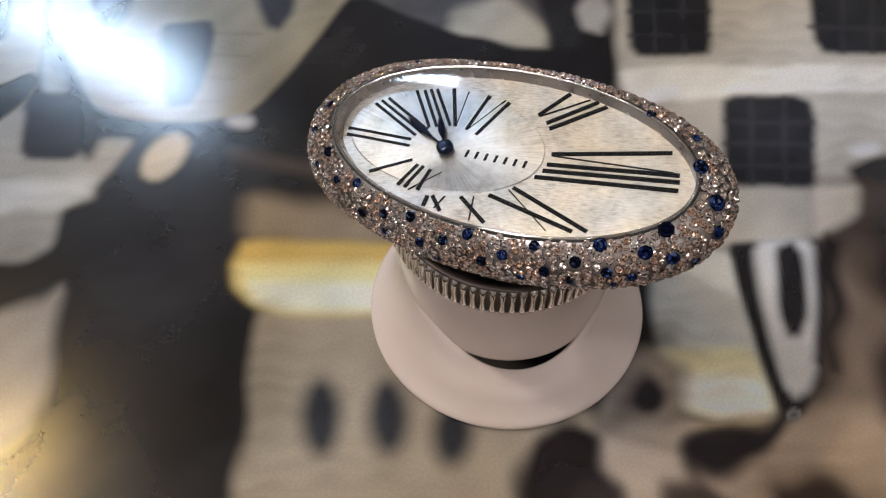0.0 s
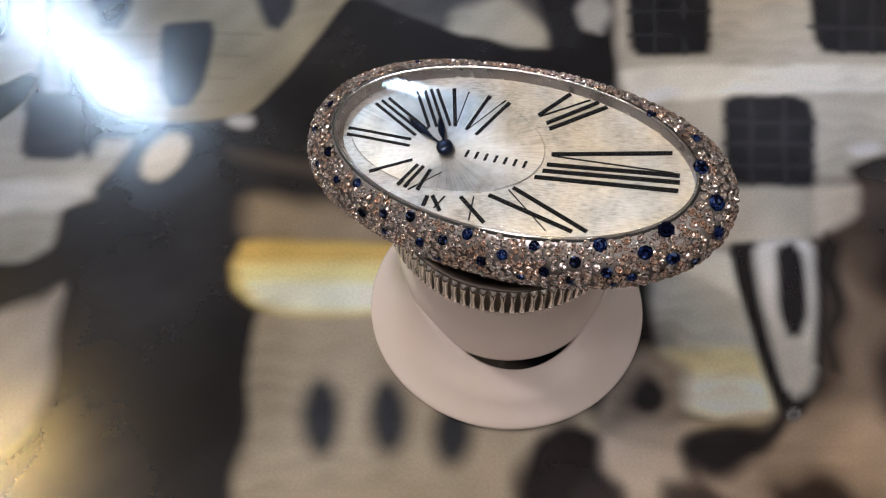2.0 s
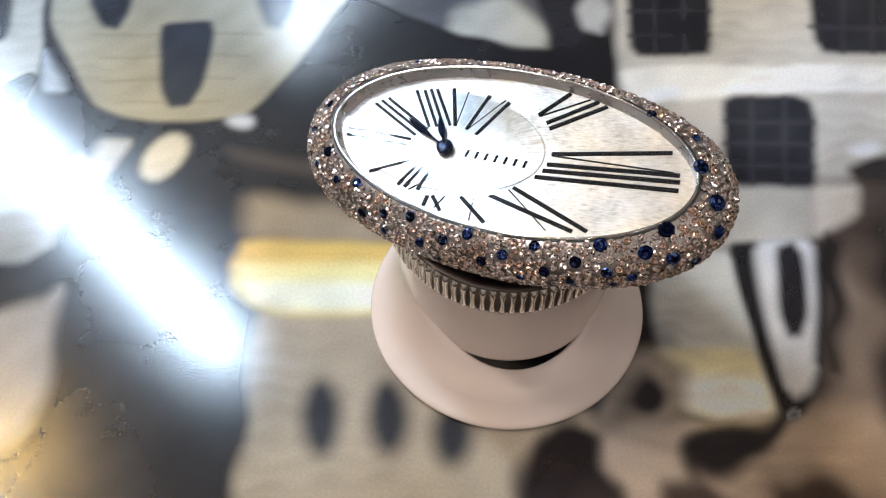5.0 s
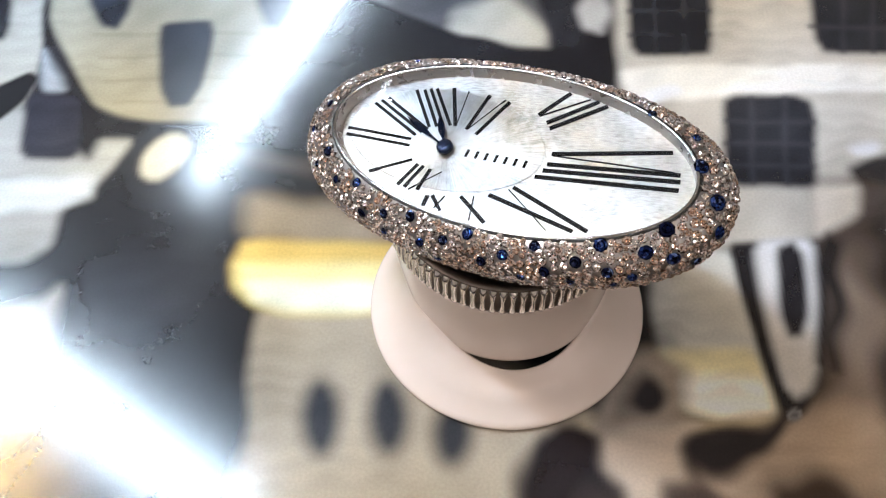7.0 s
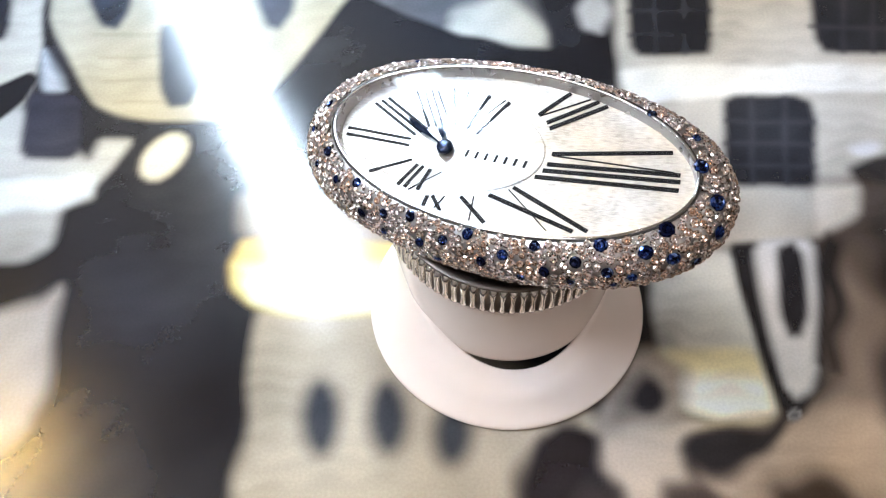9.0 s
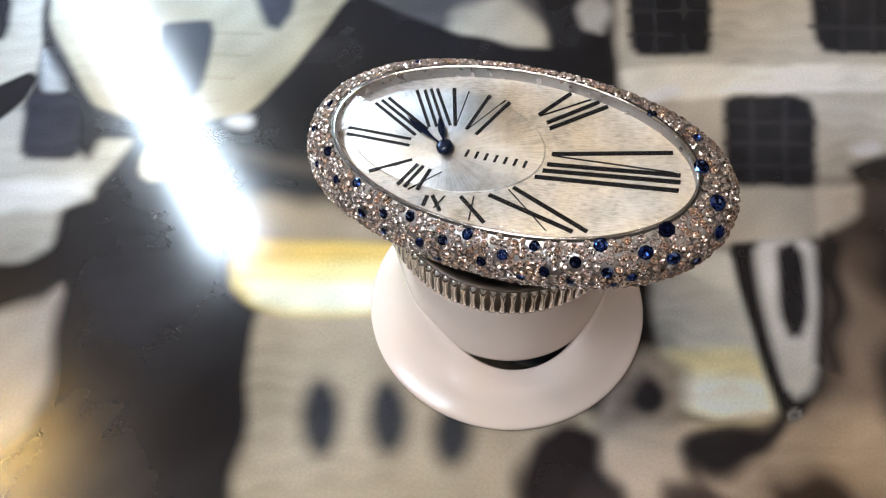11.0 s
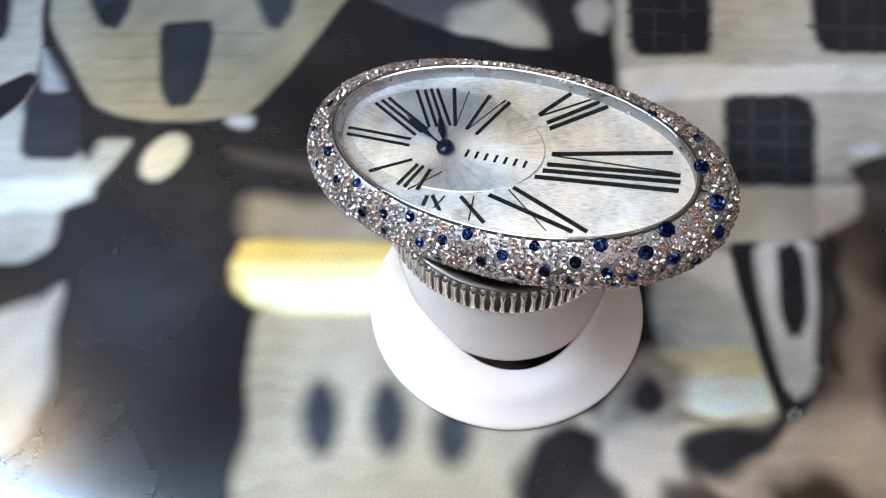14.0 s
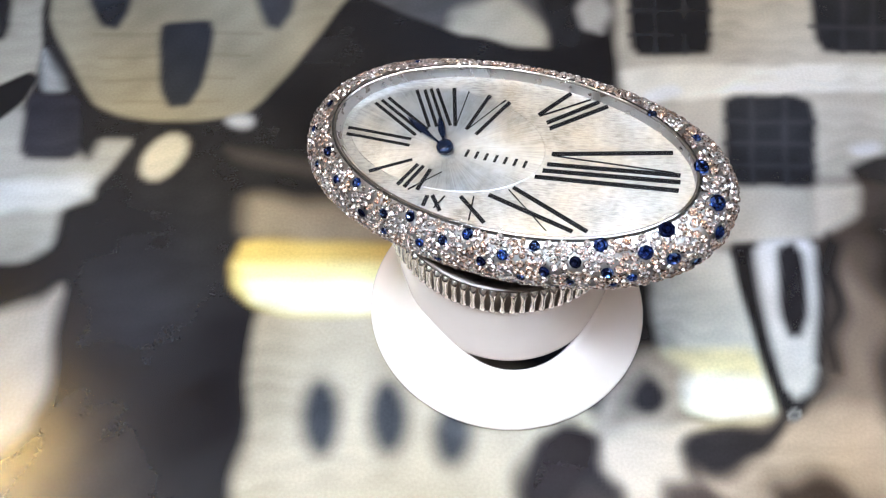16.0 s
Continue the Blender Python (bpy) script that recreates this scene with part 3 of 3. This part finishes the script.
def display_stand():
    t = thing("display_stand", pose(0, 0, 0), "glossy white plastic spool stand with a slit below its neck", "display stand")
    u, v = Vector((1, 0, 0)), Vector((0, 1, 0))
    K = 192
    NECK = [(12.3, 15.2, 1.0), (13.6, 15.25, 1.0), (13.95, 15.05, 1.0), (13.98, 14.5, 1.0), (13.75, 12.6, 0.9), (13.3, 10.0, 0.75), (12.7, 7.4, 0.55), (12.3, 5.6, 0.42),
            (12.2, 5.1, 0.4), (12.0, 4.9, 0.4), (11.5, 5.1, 0.4), (11.6, 8.0, 0.6), (12.3, 13.0, 1.0)]
    neck = [circle((RING_C.x * f, RING_C.y * f, z), u, v, r, K) for r, z, f in NECK]
    part("neck", rings(bmesh.new(), neck, closed=True), M_STAND, t, smooth=True)
    # flared foot: rises into the neck all round but at the front, where it dips and leaves a slit
    loops = []
    FOOT = [(12.35, 8.4), (12.75, 7.0), (13.15, 5.7), (13.7, 4.5), (14.4, 3.4), (15.2, 2.4), (16.0, 1.6), (16.75, 1.1), (17.15, 0.85), (17.35, 0.6), (17.3, 0.3), (17.0, 0.0),
            (11.6, 0.0), (11.3, 4.0), (11.5, 8.0)]
    for k, (r, z) in enumerate(FOOT):
        loop = []
        for i in range(K):
            a = 2 * math.pi * i / K
            off = (math.degrees(a) - 277 + 180) % 360 - 180
            dip = math.cos(radians(off * 90 / 58)) ** 0.9 if abs(off) < 58 else 0.0
            f = min(max(0.0, (z - 0.9) / 7.0), 1.0)
            zz = min(z, z + (3.15 + 0.06 * z - z) * dip) if k < 6 or k > 12 else z
            rr = r + (0.95 * dip if k > 12 else 0.25 * dip if k < 3 else 0)
            cf = 0.5 * f * (1 - 0.3 * dip)
            loop.append((RING_C.x * cf + rr * math.cos(a), RING_C.y * cf + rr * math.sin(a), zz))
        loops.append(loop)
    part("flared_foot", rings(bmesh.new(), loops, closed=True), M_STAND, t, smooth=True)
    return t


display_stand()

# ---- watch ----
A, B = 21.32, 9.97
rot = Matrix((EX, EY, AX)).transposed().to_4x4()
watch = thing("oval_watch", Matrix.Translation(CENTRE * MM) @ rot, "oval white-gold watch paved with diamonds and sapphires, on white stand", "watch")

PROFILE = [(0.55, -0.02), (1.0, -0.18), (1.6, -0.52), (2.4, -1.15), (3.05, -1.9), (3.4, -3.1), (3.35, -4.2), (2.9, -5.3), (2.1, -6.1)]


def watch_case():
    loops = [oval(A, B, o - 0.12, z - 0.12, flare=True) for o, z in PROFILE]
    loops += [oval(A, B, 0.5, -6.9), oval(A, B, -3.0, -7.2)]
    case = part("case", rings(bmesh.new(), loops, caps=(False, True)), M_BED, watch, "white-gold case under the stones", smooth=True)
    rim = [oval(A, B, 0.34, -0.15), oval(A, B, 0.32, 0.06), oval(A, B, 0.2, 0.12), oval(A, B, 0.05, 0.08), oval(A, B, 0.0, -0.1)]
    part("rim", rings(bmesh.new(), rim), M_POLISH, watch, "polished inner rim", smooth=True)
    part("gasket", rings(bmesh.new(), [oval(A, B, 0.33, -0.2), oval(A, B, 0.36, -0.02), oval(A, B, 0.5, -0.02), oval(A, B, 0.56, -0.2)]), M_GASKET, watch)
    wall = [oval(A, B, 0.02, -0.12), oval(A, B, -0.18, -0.6), oval(A, B, -0.3, -1.45)]
    part("inner_wall", rings(bmesh.new(), wall), M_WALLRING, watch, smooth=True)
    part("dial", rings(bmesh.new(), [oval(A, B, -0.1, -1.9), oval(A, B, -0.1, -1.4)], caps=(True, True)), M_BRUSH, watch, "brushed silver dial")
    part("chapter_oval", rings(bmesh.new(), [oval(12.2, 6.55, 0, -1.42, cx=-7.8), oval(12.2, 6.55, 0, -1.34, cx=-7.8), oval(12.2, 6.55, -0.1, -1.3, cx=-7.8)],
                               caps=(False, True)), M_SUN, watch, "sunburst silver inner oval")
    dome = [oval(A - 0.02, B - 0.02, 0, -0.3)] + [oval((A - 0.02) * f, (B - 0.02) * f, 0, 0.02 + 0.38 * (1 - f * f)) for f in (1.0, 0.96, 0.9, 0.8, 0.68, 0.55, 0.42, 0.3, 0.18, 0.06)]
    cr = part("crystal", rings(bmesh.new(), dome, caps=(False, True)), M_CRYSTAL, watch, "clear glossy domed crystal", smooth=True)
    cr.visible_shadow = False
    part("case_back", rings(bmesh.new(), [oval(A, B, -3.2, -7.15), oval(A * 0.62, B * 0.8, 0, -8.2), oval(A * 0.5, B * 0.7, 0, -8.4)], caps=(True, True)), M_GASKET, watch, "dark case back", smooth=True)
    return case


watch_case()


def bar(bm, x0, y0, x1, y1, w, z=-1.27, h=0.05):
    d = Vector((x1 - x0, y1 - y0, 0))
    s = Vector((-d.y, d.x, 0)).normalized() * w / 2
    a, b = Vector((x0, y0, z)), Vector((x1, y1, z))
    low = [bm.verts.new(p) for p in (a + s, a - s, b - s, b + s)]
    up = [bm.verts.new(p + Vector((0, 0, h))) for p in (a + s, a - s, b - s, b + s)]
    bm.faces.new(up)
    for i in range(4):
        j = (i + 1) % 4
        bm.faces.new((low[i], low[j], up[j], up[i]))


def numeral(word, strokes):
    bm = bmesh.new()
    for i, s in enumerate(strokes):
        bar(bm, *s, z=-1.40, h=0.13 + 0.004 * i)
    part("numeral_" + word.lower(), bm, M_INK, watch)


numeral("II", [(-19.97, -1.53, -11.58, -1.08, 0.38), (-19.73, -2.39, -11.38, -1.92, 0.38)])
numeral("III", [(-17.10, 3.59, -10.28, 0.64, 0.38), (-17.78, 3.08, -10.76, 0.11, 0.38), (-18.35, 2.51, -11.31, -0.44, 0.38)])
numeral("IIII", [(-14.19, 5.50, -10.22, 0.98, 0.38), (-13.22, 5.73, -9.40, 1.28, 0.38), (-12.55, 6.06, -8.65, 1.55, 0.38), (-11.80, 6.25, -7.89, 1.83, 0.38)])
numeral("V", [(-9.81, 6.81, -7.27, 1.91, 0.45), (-7.85, 6.78, -7.21, 1.92, 0.12)])
numeral("VI", [(-5.17, 6.86, -5.83, 1.79, 0.45), (-3.08, 6.71, -5.70, 1.83, 0.12), (-2.50, 6.53, -4.43, 1.44, 0.45)])
numeral("VII", [(3.81, 9.38, 1.44, 5.74, 0.45), (6.29, 9.11, 1.63, 5.63, 0.12), (7.32, 9.04, 2.74, 4.96, 0.45), (8.46, 8.69, 3.36, 4.33, 0.45)])
numeral("VIII", [(17.28, 4.73, 4.94, 1.27, 0.45), (18.23, 2.44, 5.15, 1.09, 0.11), (18.96, 2.28, 4.99, -0.09, 0.45), (19.24, 1.50, 4.84, -0.96, 0.45), (19.42, 0.48, 4.32, -1.93, 0.45)])
numeral("IX", [(2.61, -3.83, 12.28, -6.67, 0.45), (0.41, -5.43, 10.83, -7.10, 0.45), (2.25, -4.23, 8.12, -7.77, 0.12)])
numeral("X", [(-2.55, -6.50, 1.36, -8.77, 0.45), (-1.14, -6.10, -0.38, -8.99, 0.12)])
numeral("XI", [(-6.29, -7.41, -6.19, -8.75, 0.45), (-5.73, -7.25, -4.03, -8.80, 0.45), (-4.32, -6.93, -4.87, -8.67, 0.12)])
numeral("XII", [(-9.21, -3.96, -10.33, -7.09, 0.45), (-8.46, -3.99, -9.42, -7.15, 0.45), (-7.48, -4.20, -7.77, -7.07, 0.45), (-6.03, -4.19, -8.83, -7.29, 0.12)])
numeral("I", [(-10.14, -3.59, -14.49, -6.36, 0.38)])

for i in range(7):          # the maker's lettering as plain bars
    bm = bmesh.new()
    x = -4.3 + 1.16 * i
    bar(bm, x, -1.62 + 0.06 * i, x, -0.66 + 0.06 * i, 0.34, z=-1.31, h=0.03)
    part("lettering_bar", bm, M_INK, watch)


def hand(name, tip, width, belly):
    px, py = -6.95, -1.3
    d = Vector((tip[0] - px, tip[1] - py, 0))
    s = Vector((-d.y, d.x, 0)).normalized()
    bm = bmesh.new()
    ts = [(0.0, 0.32), (belly * 0.55, 0.36), (belly * 0.8, 0.75), (belly, 1.0), ((1 + belly) / 2, 0.72), (0.97, 0.2), (1.0, 0.03)]
    z = -0.85
    mid = [bm.verts.new((px + d.x * t, py + d.y * t, z + 0.16)) for t, w in ts]
    for sg in (1, -1):
        edge = [bm.verts.new((px + d.x * t + sg * s.x * w * width / 2, py + d.y * t + sg * s.y * w * width / 2, z)) for t, w in ts]
        for i in range(len(ts) - 1):
            bm.faces.new((mid[i], mid[i + 1], edge[i + 1], edge[i]) if sg > 0 else (mid[i], edge[i], edge[i + 1], mid[i + 1]))
    part(name, bm, M_BLUE, watch, "blued steel hand")


hand("hour_hand", (-9.5, 2.4), 0.85, 0.55)
hand("minute_hand", (-13.2, 1.4), 0.75, 0.6)
part("pivot_cap", rings(bmesh.new(), [circle((-6.95, -1.3, z), (1, 0, 0), (0, 1, 0), r, 24) for z, r in
                                      ((-1.32, 0.5), (-1.0, 0.52), (-1.0, 0.95), (-0.55, 0.92), (-0.42, 0.6), (-0.40, 0.25))], caps=(True, True)), M_BLUE, watch, smooth=True)

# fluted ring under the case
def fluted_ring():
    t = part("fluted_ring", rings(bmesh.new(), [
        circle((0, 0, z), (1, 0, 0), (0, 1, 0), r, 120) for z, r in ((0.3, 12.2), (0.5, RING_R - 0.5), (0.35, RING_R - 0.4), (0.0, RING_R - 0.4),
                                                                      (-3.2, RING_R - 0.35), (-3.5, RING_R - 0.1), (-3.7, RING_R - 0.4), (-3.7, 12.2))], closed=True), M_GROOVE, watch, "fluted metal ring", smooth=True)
    t.matrix_parent_inverse = watch.matrix_world.inverted()
    t.matrix_basis = Matrix.Translation((RING_C + Vector((0, 0, 3.75))) * MM)
    bm = bmesh.new()
    r0, r1 = RING_R - 0.4, RING_R + 0.25
    loops = []
    for z, k, w in ((0.62, 0.30, 0.46), (0.4, 0.85, 0.40), (-0.2, 1.0, 0.26), (-1.6, 1.0, 0.16), (-2.9, 1.0, 0.24), (-3.45, 0.85, 0.38), (-3.7, 0.30, 0.46)):
        loops.append([(r0, -w - 0.1, z), (r0 + (r1 - r0) * k * 0.8, -w, z), (r0 + (r1 - r0) * k, 0, z), (r0 + (r1 - r0) * k * 0.8, w, z), (r0, w + 0.1, z)])
    vs = [[bm.verts.new(p) for p in l] for l in loops]
    for a, b in zip(vs, vs[1:]):
        for i in range(4):
            bm.faces.new((a[i], a[i + 1], b[i + 1], b[i]))
    first = part("flute", bm, M_RING, t, smooth=True)
    count = 80
    for i in range(1, count):
        o = new("flute", first.data)
        o.parent = t
        o.rotation_euler = (0, 0, 2 * math.pi * i / count)


fluted_ring()

# ---- stones ----
ARC = [0.0]
for (o0, z0), (o1, z1) in zip(PROFILE, PROFILE[1:]):
    ARC.append(ARC[-1] + math.hypot(o1 - o0, z1 - z0))


def on_bezel(t, s):
    """Point and outward normal on the bezel: t round the oval in radians, s along its section in mm."""
    i = max(k for k in range(len(ARC) - 1) if ARC[k] <= s + 1e-9)
    f = (s - ARC[i]) / (ARC[i + 1] - ARC[i])
    (o0, z0), (o1, z1) = PROFILE[i], PROFILE[i + 1]
    o, z = o0 + (o1 - o0) * f, z0 + (z1 - z0) * f
    q = Vector((B * math.cos(t), A * math.sin(t), 0)).normalized()
    p = Vector((A * math.cos(t), B * math.sin(t), 0)) + q * o * swell(t) + Vector((0, 0, z))

    def slope(k):
        a, b = PROFILE[max(k - 1, 0)], PROFILE[min(k + 1, len(PROFILE) - 1)]
        return Vector((b[0] - a[0], b[1] - a[1])).normalized()
    g = slope(i).lerp(slope(i + 1), f)
    n = (q * -g.y + Vector((0, 0, 1)) * g.x).normalized()
    return p, n


def stone_mesh(name, mat, sides, table, height, pit=1.0):
    """A round brilliant, every facet on its own: girdle, kite and star facets, and the pavilion's star under the table."""
    bm = bmesh.new()

    def loop(r, z, turn):
        return [Vector((r * math.cos(2 * math.pi * (i + turn) / sides), r * math.sin(2 * math.pi * (i + turn) / sides), z)) for i in range(sides)]

    def facet(*corners):
        bm.faces.new([bm.verts.new(c) for c in corners])
    low, crown, edge = loop(1.0, 0.0, 0), loop(0.80, height * 0.7, 0.5), loop(table, height, 0)
    star = loop(table * 0.62, height * (0.45 + 0.55 * pit), 0.5)
    culet = Vector((0.10, -0.06, height * pit))
    for i in range(sides):
        j = (i + 1) % sides
        facet(low[i], low[j], crown[i])
        facet(crown[i], low[j], crown[j])
        facet(edge[i], crown[i], edge[j])
        facet(crown[i], crown[j], edge[j])
        facet(edge[i], edge[j], star[i])
        facet(star[i], edge[j], star[j])
        facet(star[i], star[j], culet)
    bmesh.ops.scale(bm, vec=(MM, MM, MM), verts=bm.verts)
    for face in bm.faces:
        face.normal_update()
        if face.normal.z < 0:
            face.normal_flip()
    me = bpy.data.meshes.new(name)
    bm.to_mesh(me)
    bm.free()
    me.materials.append(mat)
    return me


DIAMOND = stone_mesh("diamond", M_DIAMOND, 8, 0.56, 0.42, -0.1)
SAPPHIRE = stone_mesh("sapphire", M_SAPPHIRE, 8, 0.58, 0.40, 0.1)
BEAD = stone_mesh("setting_bead", M_GOLD, 4, 0.5, 0.8)


def seat(p, n, r, tilt=0.0):
    side = n.orthogonal().normalized()
    m = Matrix((side, n.cross(side), n)).transposed().to_4x4()
    turn = Matrix.Rotation(random.uniform(0, 6.28), 4, "Z") @ Matrix.Rotation(random.uniform(-tilt, tilt), 4, "X") @ Matrix.Rotation(random.uniform(-tilt, tilt), 4, "Y")
    return Matrix.Translation(p * MM) @ m @ turn @ Matrix.Diagonal((r, r, r, 1))


SAPPHIRES = [(178, 1.0, 0.72), (190, 2.2, 0.59), (207, 0.8, 0.79), (220, 1.8, 0.66), (229, 0.6, 0.79), (236, 3.0, 0.79), (244, 1.8, 0.79), (253, 0.8, 0.86), (245, 3.9, 0.59), (258, 3.2, 0.72), (265, 2.0, 0.79), (272, 0.6, 0.92), (277, 3.2, 0.79), (283, 2.0, 0.79), (263, 4.9, 0.59), (288, 4.4, 0.66), (292, 0.6, 0.79), (295, 3.2, 0.79)]
SAPPHIRES += [(302, 4.4, 0.59), (304, 2.0, 0.86), (312, 0.4, 0.99), (313, 3.2, 0.86), (320, 4.2, 0.72), (326, 1.8, 1.05), (336, 0.4, 1.12), (334, 3.2, 0.99), (16, 0.0, 1.12), (360, 1.8, 1.18), (352, 3.7, 0.99), (341, 5.1, 0.79), (50, 0.0, 0.72), (32, 1.4, 0.66), (94, 2.2, 0.59), (112, 2.2, 0.59), (134, 1.6, 0.59), (207, 2.6, 0.53), (314, 5.1, 0.53)]
SAPPHIRES += [(d, 5.6 + 0.5 * (d % 3), 0.6) for d in range(14, 170, 13)]


def pave():
    taken = []
    for i, (deg, s, r) in enumerate(SAPPHIRES):
        p, n = on_bezel(radians(deg), s)
        o = new("sapphire", SAPPHIRE)
        o.parent = watch
        o.matrix_local = seat(p + n * -0.05, n, r * 0.78, 0.2)
        taken.append((p, r))
    # close packing: large stones first, then ever smaller ones into the gaps
    spots, cells = [], {}

    def free(p, r):
        c = tuple(int(math.floor(v / 1.4)) for v in p)
        for i in (-1, 0, 1):
            for j in (-1, 0, 1):
                for k in (-1, 0, 1):
                    for q, rq in cells.get((c[0] + i, c[1] + j, c[2] + k), ()):
                        if (p - q).length < 0.82 * (r + rq):
                            return False
        return True

    def take(p, r):
        cells.setdefault(tuple(int(math.floor(v / 1.4)) for v in p), []).append((p, r))
    for p, r in taken:
        take(p, r * 0.78)
    for base, tries in ((0.47, 7000), (0.40, 9000), (0.32, 12000), (0.25, 14000)):
        for k in range(tries):
            t = random.uniform(0, 2 * math.pi)
            if random.random() > math.hypot(A * math.sin(t), B * math.cos(t)) / A * 0.9 + 0.1:
                continue
            r = base * (1.0 + 0.14 * math.cos(t)) * random.uniform(0.94, 1.06)
            p, n = on_bezel(t, random.uniform(0.2, ARC[-1] - 0.05))
            if free(p, r):
                take(p, r)
                spots.append((p, n, r))
    # stones on the open flank are single parts, the others one part
    spots.sort(key=lambda e: e[0].y + 0.15 * e[1].z)
    rest = bmesh.new()
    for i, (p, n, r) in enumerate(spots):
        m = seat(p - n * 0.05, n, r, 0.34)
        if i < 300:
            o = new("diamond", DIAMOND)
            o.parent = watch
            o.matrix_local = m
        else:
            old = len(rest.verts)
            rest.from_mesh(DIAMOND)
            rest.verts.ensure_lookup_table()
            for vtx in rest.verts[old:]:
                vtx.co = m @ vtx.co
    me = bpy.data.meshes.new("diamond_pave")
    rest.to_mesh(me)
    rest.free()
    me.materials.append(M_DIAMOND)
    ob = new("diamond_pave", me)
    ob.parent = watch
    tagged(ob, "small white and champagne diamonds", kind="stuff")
    # tiny metal beads that hold the stones
    beads = bmesh.new()
    for p, n, r in spots:
        for k in range(1):
            a = random.uniform(0, 6.28)
            side = n.orthogonal().normalized()
            q = p + (side * math.cos(a) + n.cross(side) * math.sin(a)) * (r * 1.02)
            m = seat(q, n, 0.11, 0.2)
            old = len(beads.verts)
            beads.from_mesh(BEAD)
            beads.verts.ensure_lookup_table()
            for vtx in beads.verts[old:]:
                vtx.co = m @ vtx.co
    me = bpy.data.meshes.new("bead_setting")
    beads.to_mesh(me)
    beads.free()
    me.materials.append(M_GOLD)
    ob = new("bead_setting", me)
    ob.parent = watch
    tagged(ob, "tiny white-gold setting beads", kind="stuff")


pave()

# ---- moving lamps ----


def bar_lamp(width, length, glow, hood=0):
    t = thing("led_bar_lamp", pose(0, 0.3, 0.2), "slim handheld bar lamp with a glowing cool-white diffuser", "lamp", "moving bar lamps")
    h, w = length / 2, width / 2
    part("housing", box(bmesh.new(), -h - 6, -w - 4, 1, h + 6, w + 4, 14, 2), M_BLACK, t)
    part("diffuser", box(bmesh.new(), -h, -w, -3, h, w, 1, 1.0), glow, t, "glowing cool-white diffuser")
    # unseen flanges, added to keep this lamp's light off the sheet's far right
    for y in ((-w - 3.5, -w - 1.0), (w + 1.0, w + 3.5)) if hood else ():
        part("cutoff_flange", box(bmesh.new(), -h - 4, y[0], -3 - hood, h + 4, y[1], 1.2, 0.4), M_BLACK, t, "added black flange that cuts off the lamp's sideways light")
    part("end_cap", box(bmesh.new(), -h - 12, -w - 2, 2, -h - 6, w + 2, 12, 1), M_BLACK, t)
    part("end_cap", box(bmesh.new(), h + 6, -w - 2, 2, h + 12, w + 2, 12, 1), M_BLACK, t)
    return t


lamp_near = bar_lamp(10, 240, M_LED)
lamp_far = bar_lamp(10, 100, M_LED_SOFT, hood=8)


def at(x, y, z, turn):
    return pose(x * MM, y * MM, z * MM, 0, 0, turn)


def along(x, y, z, dx, dy, dz, half=120):
    """Pose of the long lamp from its lower end and the way it runs up from there; the diffuser faces the watch."""
    run = Vector((dx, dy, dz)).normalized()
    mid = Vector((x, y, z)) + run * half
    out = mid - Vector((0, 0, 15))
    out = (out - run * out.dot(run)).normalized()
    return Matrix.Translation(mid * MM) @ Matrix((-run, out.cross(-run), out)).transposed().to_4x4()


def motions():
    walk(lamp_near, [(0.0, along(-108, 216, 205, -0.66, 0.62, 0.30)), (0.5, along(-79, 168, 146, -0.62, 0.66, 0.30)), (0.8, along(-62, 138, 109, -0.60, 0.70, 0.30)), (1.2, along(-52, 116, 96, -0.60, 0.70, 0.30)),
                     (1.5, along(-101, 180, 176, -0.62, 0.66, 0.30)), (1.8, along(-114, 192, 186, -0.60, 0.70, 0.36)), (2.4, along(-104, 162, 177, -0.57, 0.74, 0.36)), (3.0, along(-73, 84, 121, -0.55, 0.75, 0.38)), (3.6, along(-69, 76, 114, -0.54, 0.75, 0.39)), (4.2, along(-60, 66, 100, -0.53, 0.75, 0.40)),
                     (6.3, along(-74, 62, 200, -0.83, 0.56, 0)), (7.0, along(-70, 39, 200, -0.82, 0.57, 0)), (7.5, along(-79, 24, 200, -0.81, 0.59, 0)), (8.0, along(-87, 2, 200, -0.81, 0.59, 0)), (8.5, along(-95, -26, 200, -0.81, 0.59, 0)),
                     (9.2, along(-103, -74, 210, -0.81, 0.59, 0)), (11.3, along(-163, -204, 240, -0.81, 0.59, 0)), (16.0, along(-213, -294, 260, -0.81, 0.59, 0))])
    walk(lamp_far, [(0.0, at(20, 420, 230, 60)), (4.2, at(-30, 280, 160, 64)), (6.3, at(-46, 158, 114, 70)), (7.0, at(-48, 138, 100, 66)), (7.5, at(-50, 126, 92, 86)), (8.2, at(-53, 106, 80, 108)),
                    (9.2, at(-53, 91, 76, 116)), (10.2, at(-66, 90, 72, 117)), (11.3, at(-77, 94, 61, 119)), (11.5, at(-80, 94, 62, 119)), (12.0, at(-96, 78, 80, 116)),
                    (12.5, at(-88, 30, 98, 140)), (13.0, at(-86, 20, 102, 148)), (13.6, at(-92, 3, 105, 154)), (14.4, at(-72, 1, 106, 156)), (15.2, at(-44, -3, 102, 160)), (16.0, at(-8, -30, 117, 164))])


motions()
